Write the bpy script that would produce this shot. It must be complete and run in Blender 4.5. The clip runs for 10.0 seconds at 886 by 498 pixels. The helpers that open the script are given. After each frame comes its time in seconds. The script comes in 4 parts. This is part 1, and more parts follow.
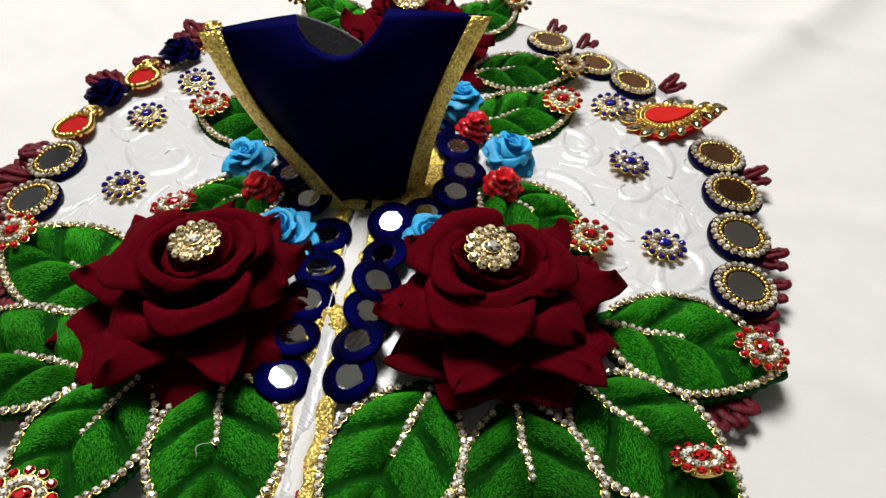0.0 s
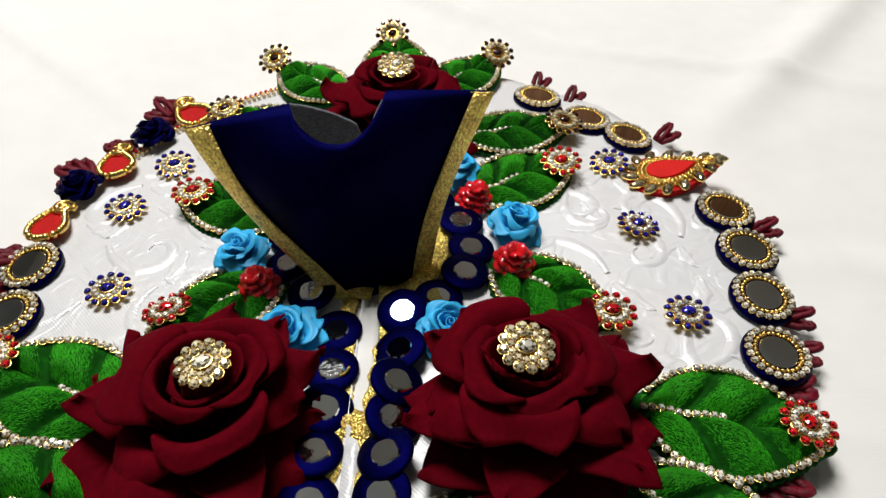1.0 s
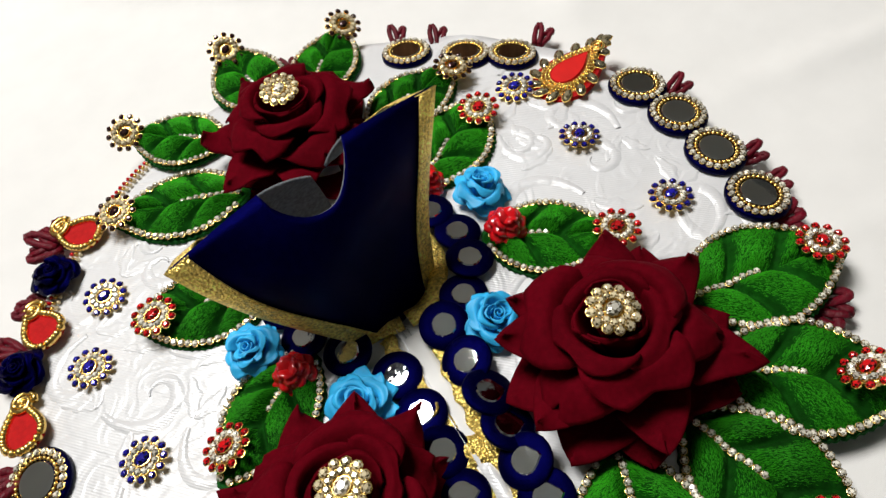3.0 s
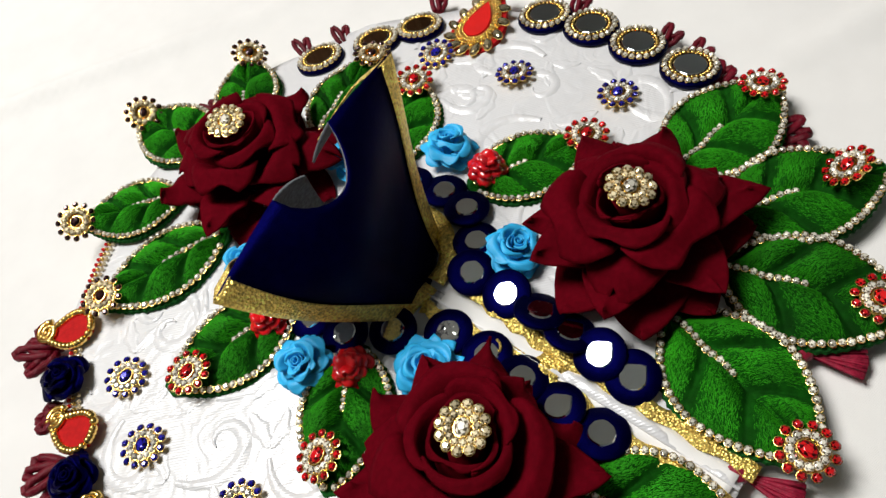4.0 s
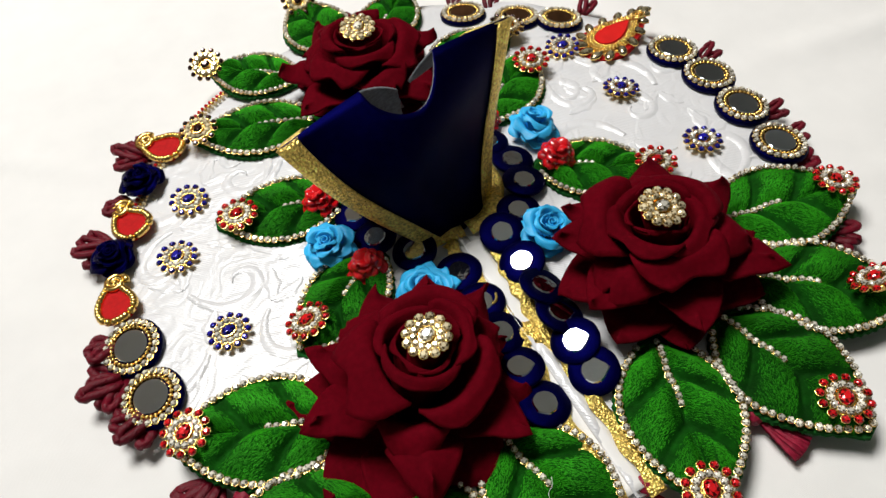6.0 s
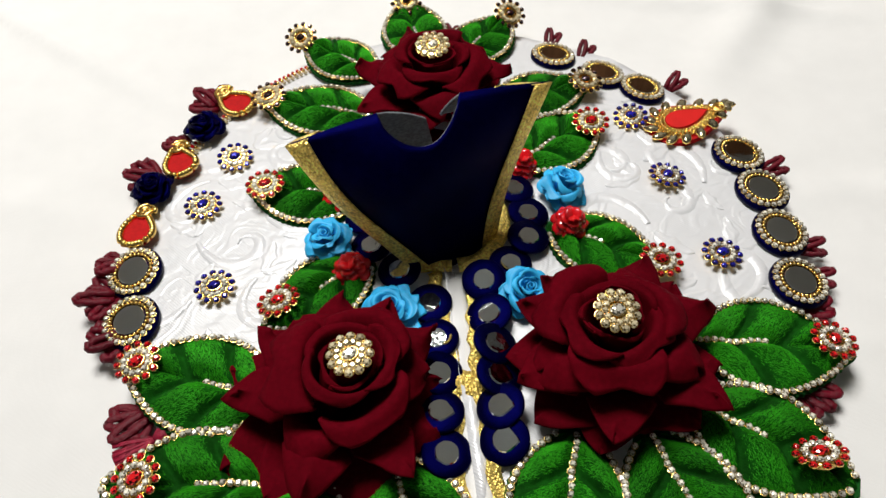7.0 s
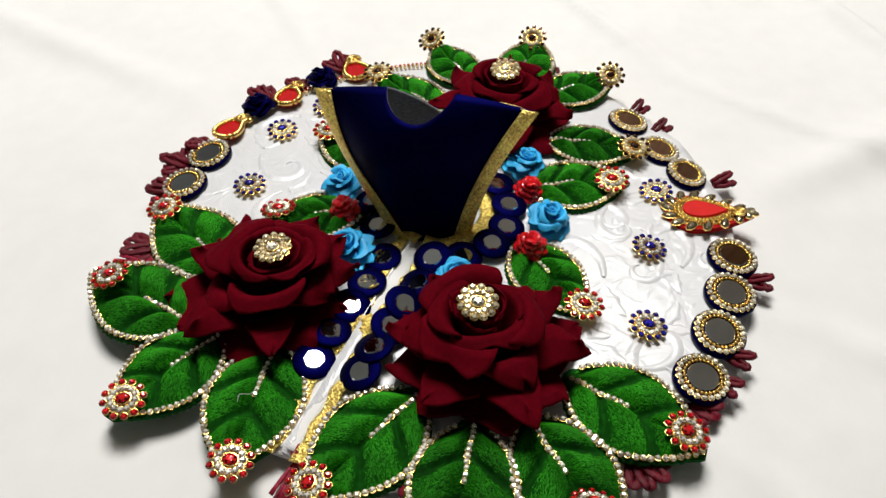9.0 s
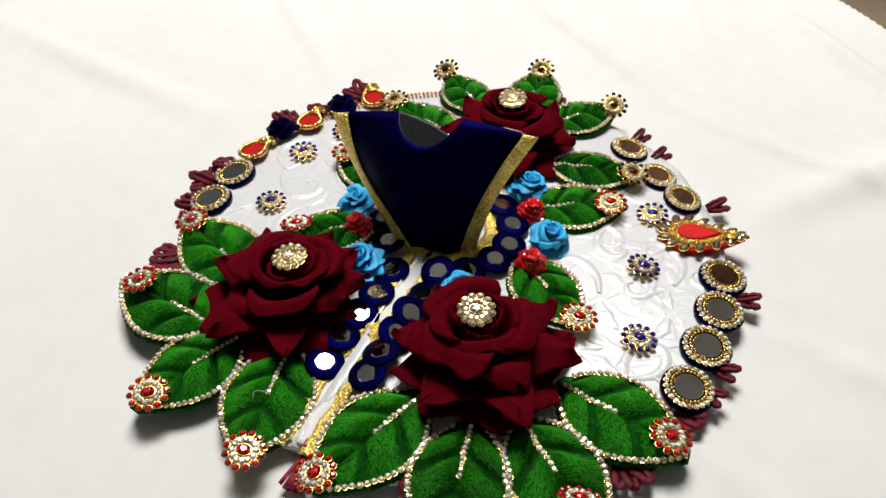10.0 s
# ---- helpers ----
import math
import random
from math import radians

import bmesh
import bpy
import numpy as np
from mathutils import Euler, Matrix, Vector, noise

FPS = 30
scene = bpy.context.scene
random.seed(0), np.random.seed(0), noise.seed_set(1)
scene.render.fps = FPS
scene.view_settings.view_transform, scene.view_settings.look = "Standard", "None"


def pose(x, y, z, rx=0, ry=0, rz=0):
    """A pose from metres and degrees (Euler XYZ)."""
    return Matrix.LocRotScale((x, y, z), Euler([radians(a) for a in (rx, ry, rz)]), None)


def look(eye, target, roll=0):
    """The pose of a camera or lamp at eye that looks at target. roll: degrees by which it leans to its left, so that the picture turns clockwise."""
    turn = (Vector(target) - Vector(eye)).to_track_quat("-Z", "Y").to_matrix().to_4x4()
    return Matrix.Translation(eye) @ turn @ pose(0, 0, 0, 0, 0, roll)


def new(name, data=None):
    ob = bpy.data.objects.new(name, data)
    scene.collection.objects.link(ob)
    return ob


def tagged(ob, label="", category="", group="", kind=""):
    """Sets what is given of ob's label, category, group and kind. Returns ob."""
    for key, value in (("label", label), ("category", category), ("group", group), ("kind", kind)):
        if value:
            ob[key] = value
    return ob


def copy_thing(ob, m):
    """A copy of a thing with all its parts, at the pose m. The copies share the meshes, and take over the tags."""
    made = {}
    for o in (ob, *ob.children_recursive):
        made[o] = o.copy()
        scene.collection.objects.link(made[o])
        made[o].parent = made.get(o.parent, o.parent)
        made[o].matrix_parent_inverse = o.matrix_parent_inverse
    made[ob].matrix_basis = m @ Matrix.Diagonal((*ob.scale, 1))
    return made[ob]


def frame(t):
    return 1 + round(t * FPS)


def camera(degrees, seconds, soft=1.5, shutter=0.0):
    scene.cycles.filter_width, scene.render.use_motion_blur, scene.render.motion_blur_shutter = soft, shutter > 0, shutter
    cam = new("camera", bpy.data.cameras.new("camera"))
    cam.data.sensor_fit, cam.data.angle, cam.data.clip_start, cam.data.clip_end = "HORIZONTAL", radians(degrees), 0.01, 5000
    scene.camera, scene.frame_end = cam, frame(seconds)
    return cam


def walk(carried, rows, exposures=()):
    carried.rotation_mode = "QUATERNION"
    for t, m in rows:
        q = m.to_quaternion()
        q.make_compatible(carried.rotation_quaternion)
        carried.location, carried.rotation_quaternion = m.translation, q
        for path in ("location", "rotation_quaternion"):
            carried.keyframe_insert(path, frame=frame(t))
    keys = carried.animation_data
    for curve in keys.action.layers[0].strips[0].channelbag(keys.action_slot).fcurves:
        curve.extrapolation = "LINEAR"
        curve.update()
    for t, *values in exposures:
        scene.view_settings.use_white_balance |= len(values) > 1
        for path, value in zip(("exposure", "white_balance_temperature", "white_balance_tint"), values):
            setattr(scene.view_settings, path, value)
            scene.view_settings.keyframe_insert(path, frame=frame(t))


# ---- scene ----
cam = camera(61.7, 10.0)
PATH = [
    (0, (0.0526, -0.22498, 0.20895), (0.0317, -0.01645, -0.00571), 0.18),
    (0.5, (0.04277, -0.21286, 0.21166), (0.02897, -3e-05, 0.00068), -0.43),
    (1, (0.03201, -0.19916, 0.21515), (0.02643, 0.01641, 0.0066), -1.18),
    (1.5, (0.01744, -0.18453, 0.21956), (0.02616, 0.02804, 0.00804), -2.39),
    (2, (0.00843, -0.17183, 0.22802), (0.0297, 0.03015, 0.00723), -6.11),
    (2.5, (-0.00556, -0.16272, 0.23669), (0.03208, 0.0244, 0.00524), -10.26),
    (2.7, (-0.01216, -0.15899, 0.24169), (0.03146, 0.01989, 0.00484), -12.00),
    (3.8, (-0.06079, -0.15233, 0.24432), (0.02381, 0.00161, 0.00112), -21.27),
    (4, (-0.07162, -0.15, 0.24408), (0.01924, 0.00094, 0.00126), -23.64),
    (4.5, (-0.09427, -0.14279, 0.25152), (0.00838, -0.00037, 0.00826), -24.16),
    (5, (-0.11203, -0.14762, 0.25249), (-0.01393, -0.00619, 0.00678), -20.58),
    (5.5, (-0.10666, -0.16825, 0.2479), (-0.01439, -0.01232, 0.00879), -12.59),
    (5.7, (-0.09532, -0.1793, 0.24562), (-0.01309, -0.01267, 0.01009), -10.87),
    (6.8, (-0.03086, -0.20034, 0.26167), (-0.00503, -0.01716, 0.0255), -3.29),
    (7, (-0.01753, -0.2006, 0.26463), (-0.00351, -0.0162, 0.0284), -2.85),
    (7.5, (0.0187, -0.20703, 0.26837), (0.00248, -0.01592, 0.03769), -2.11),
    (8, (0.0545, -0.21769, 0.27192), (0.01219, -0.02385, 0.0469), -0.92),
    (8.5, (0.08458, -0.2291, 0.27495), (0.0225, -0.03853, 0.05172), -0.07),
    (9, (0.11246, -0.24093, 0.27472), (0.03083, -0.05248, 0.05604), -0.67),
    (9.5, (0.13503, -0.24898, 0.27627), (0.03618, -0.06109, 0.06432), -2.53),
    (10, (0.12905, -0.25842, 0.2865), (0.03585, -0.06537, 0.07662), -1.14),
]
walk(cam, [(t, look(eye, target, roll)) for t, eye, target, roll in PATH])

# ---- light: one round ceiling lamp behind the dress, in a closed room ----
world = bpy.data.worlds.new("room_air")
scene.world = world
world.use_nodes = True
world.node_tree.nodes["Background"].inputs[0].default_value = (0.9, 0.95, 1.0, 1)
world.node_tree.nodes["Background"].inputs[1].default_value = 0.008
LAMP = Vector((-0.30, 0.70, 1.83))
bulb = bpy.data.lights.new("ceiling_light", "AREA")
bulb.shape, bulb.size, bulb.energy, bulb.color = "DISK", 0.80, 52.0, (1.0, 0.985, 0.955)
lamp_ob = new("lamp_light", bulb)
lamp_ob.matrix_world = look(LAMP, (LAMP.x + 0.001, LAMP.y, 0))
scene.view_settings.exposure = 0.0


# ---- materials ----
def material(name, color, rough=0.5, metal=0.0, sheen=0.0, sheen_tint=None, coat=0.0, spec=0.5,
             var=0.0, var_scale=200.0, bump=0.0, bump_scale=800.0, wear=0.0, wear_scale=40.0, per_object=0.0, stretch=None):
    m = bpy.data.materials.new(name)
    m.use_nodes = True
    nt = m.node_tree
    b = nt.nodes["Principled BSDF"]
    b.inputs["Base Color"].default_value = (*color, 1)
    b.inputs["Roughness"].default_value = rough
    b.inputs["Metallic"].default_value = metal
    b.inputs["Specular IOR Level"].default_value = spec
    b.inputs["Coat Weight"].default_value = coat
    if sheen:
        b.inputs["Sheen Weight"].default_value = sheen
        b.inputs["Sheen Roughness"].default_value = 0.35
        b.inputs["Sheen Tint"].default_value = (*(sheen_tint or color), 1)
    tc = nt.nodes.new("ShaderNodeTexCoord")
    src = tc.outputs["Object"]
    if stretch:
        mp = nt.nodes.new("ShaderNodeMapping")
        mp.inputs["Scale"].default_value = stretch
        nt.links.new(src, mp.inputs["Vector"])
        src = mp.outputs["Vector"]
    col = None
    if var or wear or per_object:
        rgb = nt.nodes.new("ShaderNodeRGB")
        rgb.outputs[0].default_value = (*color, 1)
        col = rgb.outputs[0]
        for amount, sc in ((var, var_scale), (wear, wear_scale)):
            if not amount:
                continue
            no = nt.nodes.new("ShaderNodeTexNoise")
            no.inputs["Scale"].default_value = sc
            no.inputs["Detail"].default_value = 4
            nt.links.new(src, no.inputs["Vector"])
            mr = nt.nodes.new("ShaderNodeMapRange")
            mr.inputs["From Min"].default_value, mr.inputs["From Max"].default_value = 0.3, 0.7
            mr.inputs["To Min"].default_value, mr.inputs["To Max"].default_value = 1 - amount, 1 + amount
            nt.links.new(no.outputs["Fac"], mr.inputs["Value"])
            mx = nt.nodes.new("ShaderNodeVectorMath")
            mx.operation = "SCALE"
            nt.links.new(col, mx.inputs[0])
            nt.links.new(mr.outputs[0], mx.inputs["Scale"])
            col = mx.outputs[0]
        if per_object:
            oi = nt.nodes.new("ShaderNodeObjectInfo")
            mr = nt.nodes.new("ShaderNodeMapRange")
            mr.inputs["To Min"].default_value, mr.inputs["To Max"].default_value = 1 - per_object, 1 + per_object
            nt.links.new(oi.outputs["Random"], mr.inputs["Value"])
            mx = nt.nodes.new("ShaderNodeVectorMath")
            mx.operation = "SCALE"
            nt.links.new(col, mx.inputs[0])
            nt.links.new(mr.outputs[0], mx.inputs["Scale"])
            col = mx.outputs[0]
        nt.links.new(col, b.inputs["Base Color"])
    if bump:
        no = nt.nodes.new("ShaderNodeTexNoise")
        no.inputs["Scale"].default_value = bump_scale
        no.inputs["Detail"].default_value = 3
        nt.links.new(src, no.inputs["Vector"])
        bp = nt.nodes.new("ShaderNodeBump")
        bp.inputs["Strength"].default_value = bump
        bp.inputs["Distance"].default_value = 0.0006
        nt.links.new(no.outputs["Fac"], bp.inputs["Height"])
        nt.links.new(bp.outputs[0], b.inputs["Normal"])
    return m


def satin_material():
    """White satin brocade: fine ribs and softly embossed swirls."""
    m = material("white_satin", (0.66, 0.66, 0.67), 0.31, spec=1.0, var=0.03, var_scale=90)
    nt = m.node_tree
    b = nt.nodes["Principled BSDF"]
    tc = nt.nodes.new("ShaderNodeTexCoord")
    wave = nt.nodes.new("ShaderNodeTexWave")
    wave.bands_direction = "DIAGONAL"
    wave.inputs["Scale"].default_value = 430
    wave.inputs["Distortion"].default_value = 0.6
    nt.links.new(tc.outputs["Object"], wave.inputs["Vector"])
    warp = nt.nodes.new("ShaderNodeTexNoise")
    warp.inputs["Scale"].default_value = 55
    warp.inputs["Detail"].default_value = 1
    warp.inputs["Distortion"].default_value = 2.5
    nt.links.new(tc.outputs["Object"], warp.inputs["Vector"])
    ramp = nt.nodes.new("ShaderNodeMapRange")
    ramp.interpolation_type = "SMOOTHSTEP"
    ramp.inputs["From Min"].default_value, ramp.inputs["From Max"].default_value = 0.40, 0.62
    nt.links.new(warp.outputs["Fac"], ramp.inputs["Value"])
    b1 = nt.nodes.new("ShaderNodeBump")
    b1.inputs["Strength"].default_value, b1.inputs["Distance"].default_value = 0.3, 0.0006
    nt.links.new(ramp.outputs[0], b1.inputs["Height"])
    b2 = nt.nodes.new("ShaderNodeBump")
    b2.inputs["Strength"].default_value, b2.inputs["Distance"].default_value = 0.25, 0.0002
    nt.links.new(wave.outputs["Fac"], b2.inputs["Height"])
    nt.links.new(b1.outputs[0], b2.inputs["Normal"])
    nt.links.new(b2.outputs[0], b.inputs["Normal"])
    return m


def lace_material():
    """Metallic gold ribbon: woven glitter."""
    m = material("gold_lace", (0.92, 0.66, 0.17), 0.42, 0.85, var=0.5, var_scale=900, wear=0.2, wear_scale=120)
    nt = m.node_tree
    tc = nt.nodes.new("ShaderNodeTexCoord")
    vo = nt.nodes.new("ShaderNodeTexVoronoi")
    vo.inputs["Scale"].default_value = 1100
    nt.links.new(tc.outputs["Object"], vo.inputs["Vector"])
    bp = nt.nodes.new("ShaderNodeBump")
    bp.inputs["Strength"].default_value, bp.inputs["Distance"].default_value = 0.9, 0.0006
    nt.links.new(vo.outputs["Distance"], bp.inputs["Height"])
    nt.links.new(bp.outputs[0], nt.nodes["Principled BSDF"].inputs["Normal"])
    return m


def cotton_material():
    m = material("white_cotton", (0.74, 0.73, 0.71), 0.85, spec=0.2, var=0.02, var_scale=60, wear=0.02, wear_scale=8)
    nt = m.node_tree
    tc = nt.nodes.new("ShaderNodeTexCoord")
    last = None
    for axis, sc in (("X", 700), ("Y", 640)):
        wv = nt.nodes.new("ShaderNodeTexWave")
        wv.bands_direction = axis
        wv.inputs["Scale"].default_value = sc
        wv.inputs["Distortion"].default_value = 1.5
        nt.links.new(tc.outputs["Object"], wv.inputs["Vector"])
        bp = nt.nodes.new("ShaderNodeBump")
        bp.inputs["Strength"].default_value, bp.inputs["Distance"].default_value = 0.15, 0.0002
        nt.links.new(wv.outputs["Fac"], bp.inputs["Height"])
        if last:
            nt.links.new(last, bp.inputs["Normal"])
        last = bp.outputs[0]
    nt.links.new(last, nt.nodes["Principled BSDF"].inputs["Normal"])
    return m


SATIN, LACE, COTTON = satin_material(), lace_material(), cotton_material()
MAROON = material("maroon_velvet", (0.086, 0.0008, 0.0046), 0.8, sheen=0.04, sheen_tint=(0.42, 0.01, 0.035), spec=0.02, var=0.14, var_scale=500, wear=0.12, wear_scale=70, bump=0.25, bump_scale=2500, per_object=0.10)
NAVY = material("navy_velvet", (0.0006, 0.0006, 0.028), 0.50, 0.92, sheen=0.06, sheen_tint=(0.008, 0.008, 0.42), spec=0.02, var=0.15, var_scale=400, wear=0.15, wear_scale=45, bump=0.3, bump_scale=2500)
# plush darker than its pile: the shade of the leaf creases put into colour
GREEN_SHADE = material("green_plush_shade", (0.003, 0.048, 0.002), 0.8, spec=0.06, var=0.35, var_scale=260, wear=0.3, wear_scale=70, bump=0.5, bump_scale=1400, per_object=0.3)
PILE_LIT = material("green_pile_lit", (0.023, 0.245, 0.007), 0.6, spec=0.05, var=0.30, var_scale=110, per_object=0.3)
FELT = material("dark_green_felt", (0.008, 0.075, 0.012), 0.95, spec=0.1, var=0.3, var_scale=600, bump=0.6, bump_scale=1200)
GREY = material("grey_backing", (0.16, 0.165, 0.18), 0.95, spec=0.1, var=0.3, var_scale=700, bump=0.5, bump_scale=1500)
SKY = material("blue_ribbon", (0.030, 0.43, 0.80), 0.5, spec=0.4, var=0.12, var_scale=120, wear=0.15, wear_scale=60, bump=0.15, bump_scale=1800, per_object=0.12)
RESIN = material("red_resin", (0.68, 0.006, 0.010), 0.18, spec=0.6, coat=0.5, var=0.1, var_scale=200, per_object=0.1)
CORD = material("maroon_satin_cord", (0.105, 0.0015, 0.009), 0.45, spec=0.2, var=0.3, var_scale=500, bump=0.7, bump_scale=900, stretch=(1, 1, 3), per_object=0.2)
GOLD = material("gold_metal", (0.86, 0.58, 0.17), 0.25, 1.0, var=0.15, var_scale=300, bump=0.15, bump_scale=900)
CRYSTAL = material("clear_rhinestone", (0.95, 0.90, 0.76), 0.08, 0.30, coat=1.0, per_object=0.45)
CHAMPAGNE = material("champagne_rhinestone", (0.92, 0.78, 0.50), 0.08, 0.40, coat=1.0, per_object=0.45)
RUBY = material("red_rhinestone", (0.72, 0.010, 0.014), 0.08, 0.25, coat=1.0, per_object=0.3)
SAPPHIRE = material("blue_rhinestone", (0.018, 0.014, 0.38), 0.08, 0.35, coat=1.0, per_object=0.3)
GARNET = material("dark_rhinestone", (0.05, 0.010, 0.010), 0.08, 0.5, coat=1.0, per_object=0.3)
# darker facet colours that paint dark inner reflections into each gem
FACET_REFLECTIONS = {g.name: material(g.name + "_facet_reflection", c, 0.06, 0.9, coat=1.0, per_object=0.5) for g, c in (
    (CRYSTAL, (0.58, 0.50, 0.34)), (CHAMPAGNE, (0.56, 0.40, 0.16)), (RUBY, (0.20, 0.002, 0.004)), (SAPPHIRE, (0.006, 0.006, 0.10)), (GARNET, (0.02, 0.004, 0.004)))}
MIRROR = material("mirror_glass", (0.82, 0.85, 0.86), 0.03, 1.0, bump=0.02, bump_scale=120)
SEQUIN = material("small_mirror", (0.90, 0.92, 0.93), 0.05, 1.0, bump=0.32, bump_scale=260)
TASSEL = material("red_thread", (0.26, 0.009, 0.032), 0.5, spec=0.25, var=0.3, var_scale=600, bump=0.6, bump_scale=1200)
SEPAL = material("grey_green_felt", (0.10, 0.135, 0.095), 0.9, spec=0.1, var=0.2, var_scale=300, bump=0.4, bump_scale=900)
THREAD = material("white_thread", (0.8, 0.8, 0.78), 0.6, var=0.1, var_scale=300)
FOIL = material("crinkled_foil_mirror", (0.82, 0.85, 0.86), 0.06, 1.0, bump=0.25, bump_scale=260)
REDFELT = material("red_felt", (0.40, 0.004, 0.005), 0.8, spec=0.2, var=0.15, var_scale=500, bump=0.3, bump_scale=1500)
REDENAMEL = material("red_enamel", (0.56, 0.006, 0.004), 0.5, spec=0.2, var=0.08, var_scale=150)
SMOKE = material("smoky_kundan_stone", (0.42, 0.36, 0.22), 0.10, 0.7, coat=1.0, per_object=0.35)
FACET_REFLECTIONS[SMOKE.name] = material("smoky_facet_reflection", (0.20, 0.15, 0.07), 0.08, 0.9, coat=1.0, per_object=0.4)
PLASTER = material("painted_plaster", (0.27, 0.30, 0.31), 0.9, spec=0.2, var=0.05, var_scale=6, bump=0.2, bump_scale=60)
CEILING = material("ceiling_paint", (0.50, 0.54, 0.54), 0.9, spec=0.2, var=0.05, var_scale=6)
PANEL = material("brown_panelling", (0.30, 0.13, 0.055), 0.5, var=0.25, var_scale=9, wear=0.2, wear_scale=2, stretch=(6, 6, 0.6))
FLOORING = material("brown_floor", (0.46, 0.38, 0.27), 0.5, var=0.15, var_scale=8, wear=0.15, wear_scale=2)
WOOD = material("table_wood", (0.20, 0.12, 0.07), 0.5, var=0.2, var_scale=30)
LAMPWHITE = material("lamp_white", (0.8, 0.8, 0.78), 0.5)


# ---- mesh helpers ----
def to_mesh(name, bm, mats, smooth=True):
    me = bpy.data.meshes.new(name)
    bmesh.ops.recalc_face_normals(bm, faces=bm.faces)
    bm.to_mesh(me)
    bm.free()
    for m in mats if isinstance(mats, (list, tuple)) else [mats]:
        me.materials.append(m)
    if smooth:
        me.polygons.foreach_set("use_smooth", [True] * len(me.polygons))
    return me


def part(name, bm, mats, parent, label="", smooth=True):
    ob = new(name, bm if isinstance(bm, bpy.types.Mesh) else to_mesh(name, bm, mats, smooth))
    ob.parent = parent
    return tagged(ob, label)


def spot(x, y, z, rx=0.0, ry=0.0, spin=0.0):
    """A pose tilted by rx and ry in the world, then turned in its own plane."""
    return pose(x, y, z, rx, ry, 0) @ pose(0, 0, 0, 0, 0, spin)


def put_part(name, me, parent, m):
    ob = new(name, me)
    ob.parent = parent
    ob.matrix_basis = m
    return ob


def thing(name, label, category, group="", m=None):
    ob = new(name)
    ob.empty_display_size = 0.01
    if m is not None:
        ob.matrix_basis = m
    return tagged(ob, label, category, group)


def grid(bm, pts, closed=False, mat=0):
    """Faces over a table of points, row by row."""
    vs = [[bm.verts.new(p) for p in row] for row in pts]
    n = len(vs[0])
    for a, b in zip(vs, vs[1:]):
        for j in range(n if closed else n - 1):
            k = (j + 1) % n
            f = bm.faces.new((a[j], a[k], b[k], b[j]))
            f.material_index = mat
    return vs


def thicken(bm, t):
    """A second skin t below the first (above it, where t is negative), closed along the border."""
    bmesh.ops.recalc_face_normals(bm, faces=bm.faces)
    bm.normal_update()
    border = [e for e in bm.edges if len(e.link_faces) == 1]
    faces = bm.faces[:]
    twin = {v: bm.verts.new(v.co - v.normal * t) for v in bm.verts[:]}
    for f in faces:
        bm.faces.new([twin[v] for v in reversed(f.verts)]).material_index = f.material_index
    for e in border:
        p, q = e.verts
        bm.faces.new((p, q, twin[q], twin[p]))


def lathe(bm, profile, n=24, sx=1.0, sy=1.0, mat=0, wob=0.0):
    """A turned body from (radius, height) pairs."""
    rows = []
    for r, z in profile:
        rows.append([(r * sx * math.cos(2 * math.pi * i / n) * (1 + wob * math.sin(5 * i)), r * sy * math.sin(2 * math.pi * i / n) * (1 + wob * math.cos(3 * i)), z) for i in range(n)])
    vs = grid(bm, rows, closed=True, mat=mat)
    for row in (vs[0], vs[-1]):
        f = bm.faces.new(row)
        f.material_index = mat
    return vs


def tube(bm, pts, radius, n=7, closed=False, taper=None, mat=0):
    """A round cord along points."""
    pts = [Vector(p) for p in pts]
    rows, up = [], Vector((0.1, 0.05, 1)).normalized()
    for i, p in enumerate(pts):
        a = pts[i - 1] if (i or closed) else p
        b = pts[(i + 1) % len(pts)] if (i < len(pts) - 1 or closed) else p
        d = (b - a).normalized()
        s = d.cross(up)
        s = s.normalized() if s.length > 1e-6 else Vector((1, 0, 0))
        w = s.cross(d)
        r = radius * (taper(i / (len(pts) - 1)) if taper else 1)
        rows.append([p + r * (math.cos(2 * math.pi * k / n) * s + math.sin(2 * math.pi * k / n) * w) for k in range(n)])
    if closed:
        rows.append(rows[0])
    vs = grid(bm, rows, closed=True, mat=mat)
    if closed:
        bmesh.ops.remove_doubles(bm, verts=bm.verts[:], dist=1e-7)
    else:
        for row in (vs[0], vs[-1]):
            bm.faces.new(row).material_index = mat


def ball(bm, c, r, sz=1.0, n=6, mat=0):
    c = Vector(c)
    rows = [[c + Vector((r * math.sin(a) * math.cos(2 * math.pi * k / n), r * math.sin(a) * math.sin(2 * math.pi * k / n), r * sz * math.cos(a))) for k in range(n)] for a in (0.35, 1.0, 1.6, 2.3, 2.8)]
    vs = grid(bm, rows, closed=True, mat=mat)
    for row in (vs[0], vs[-1]):
        bm.faces.new(row).material_index = mat


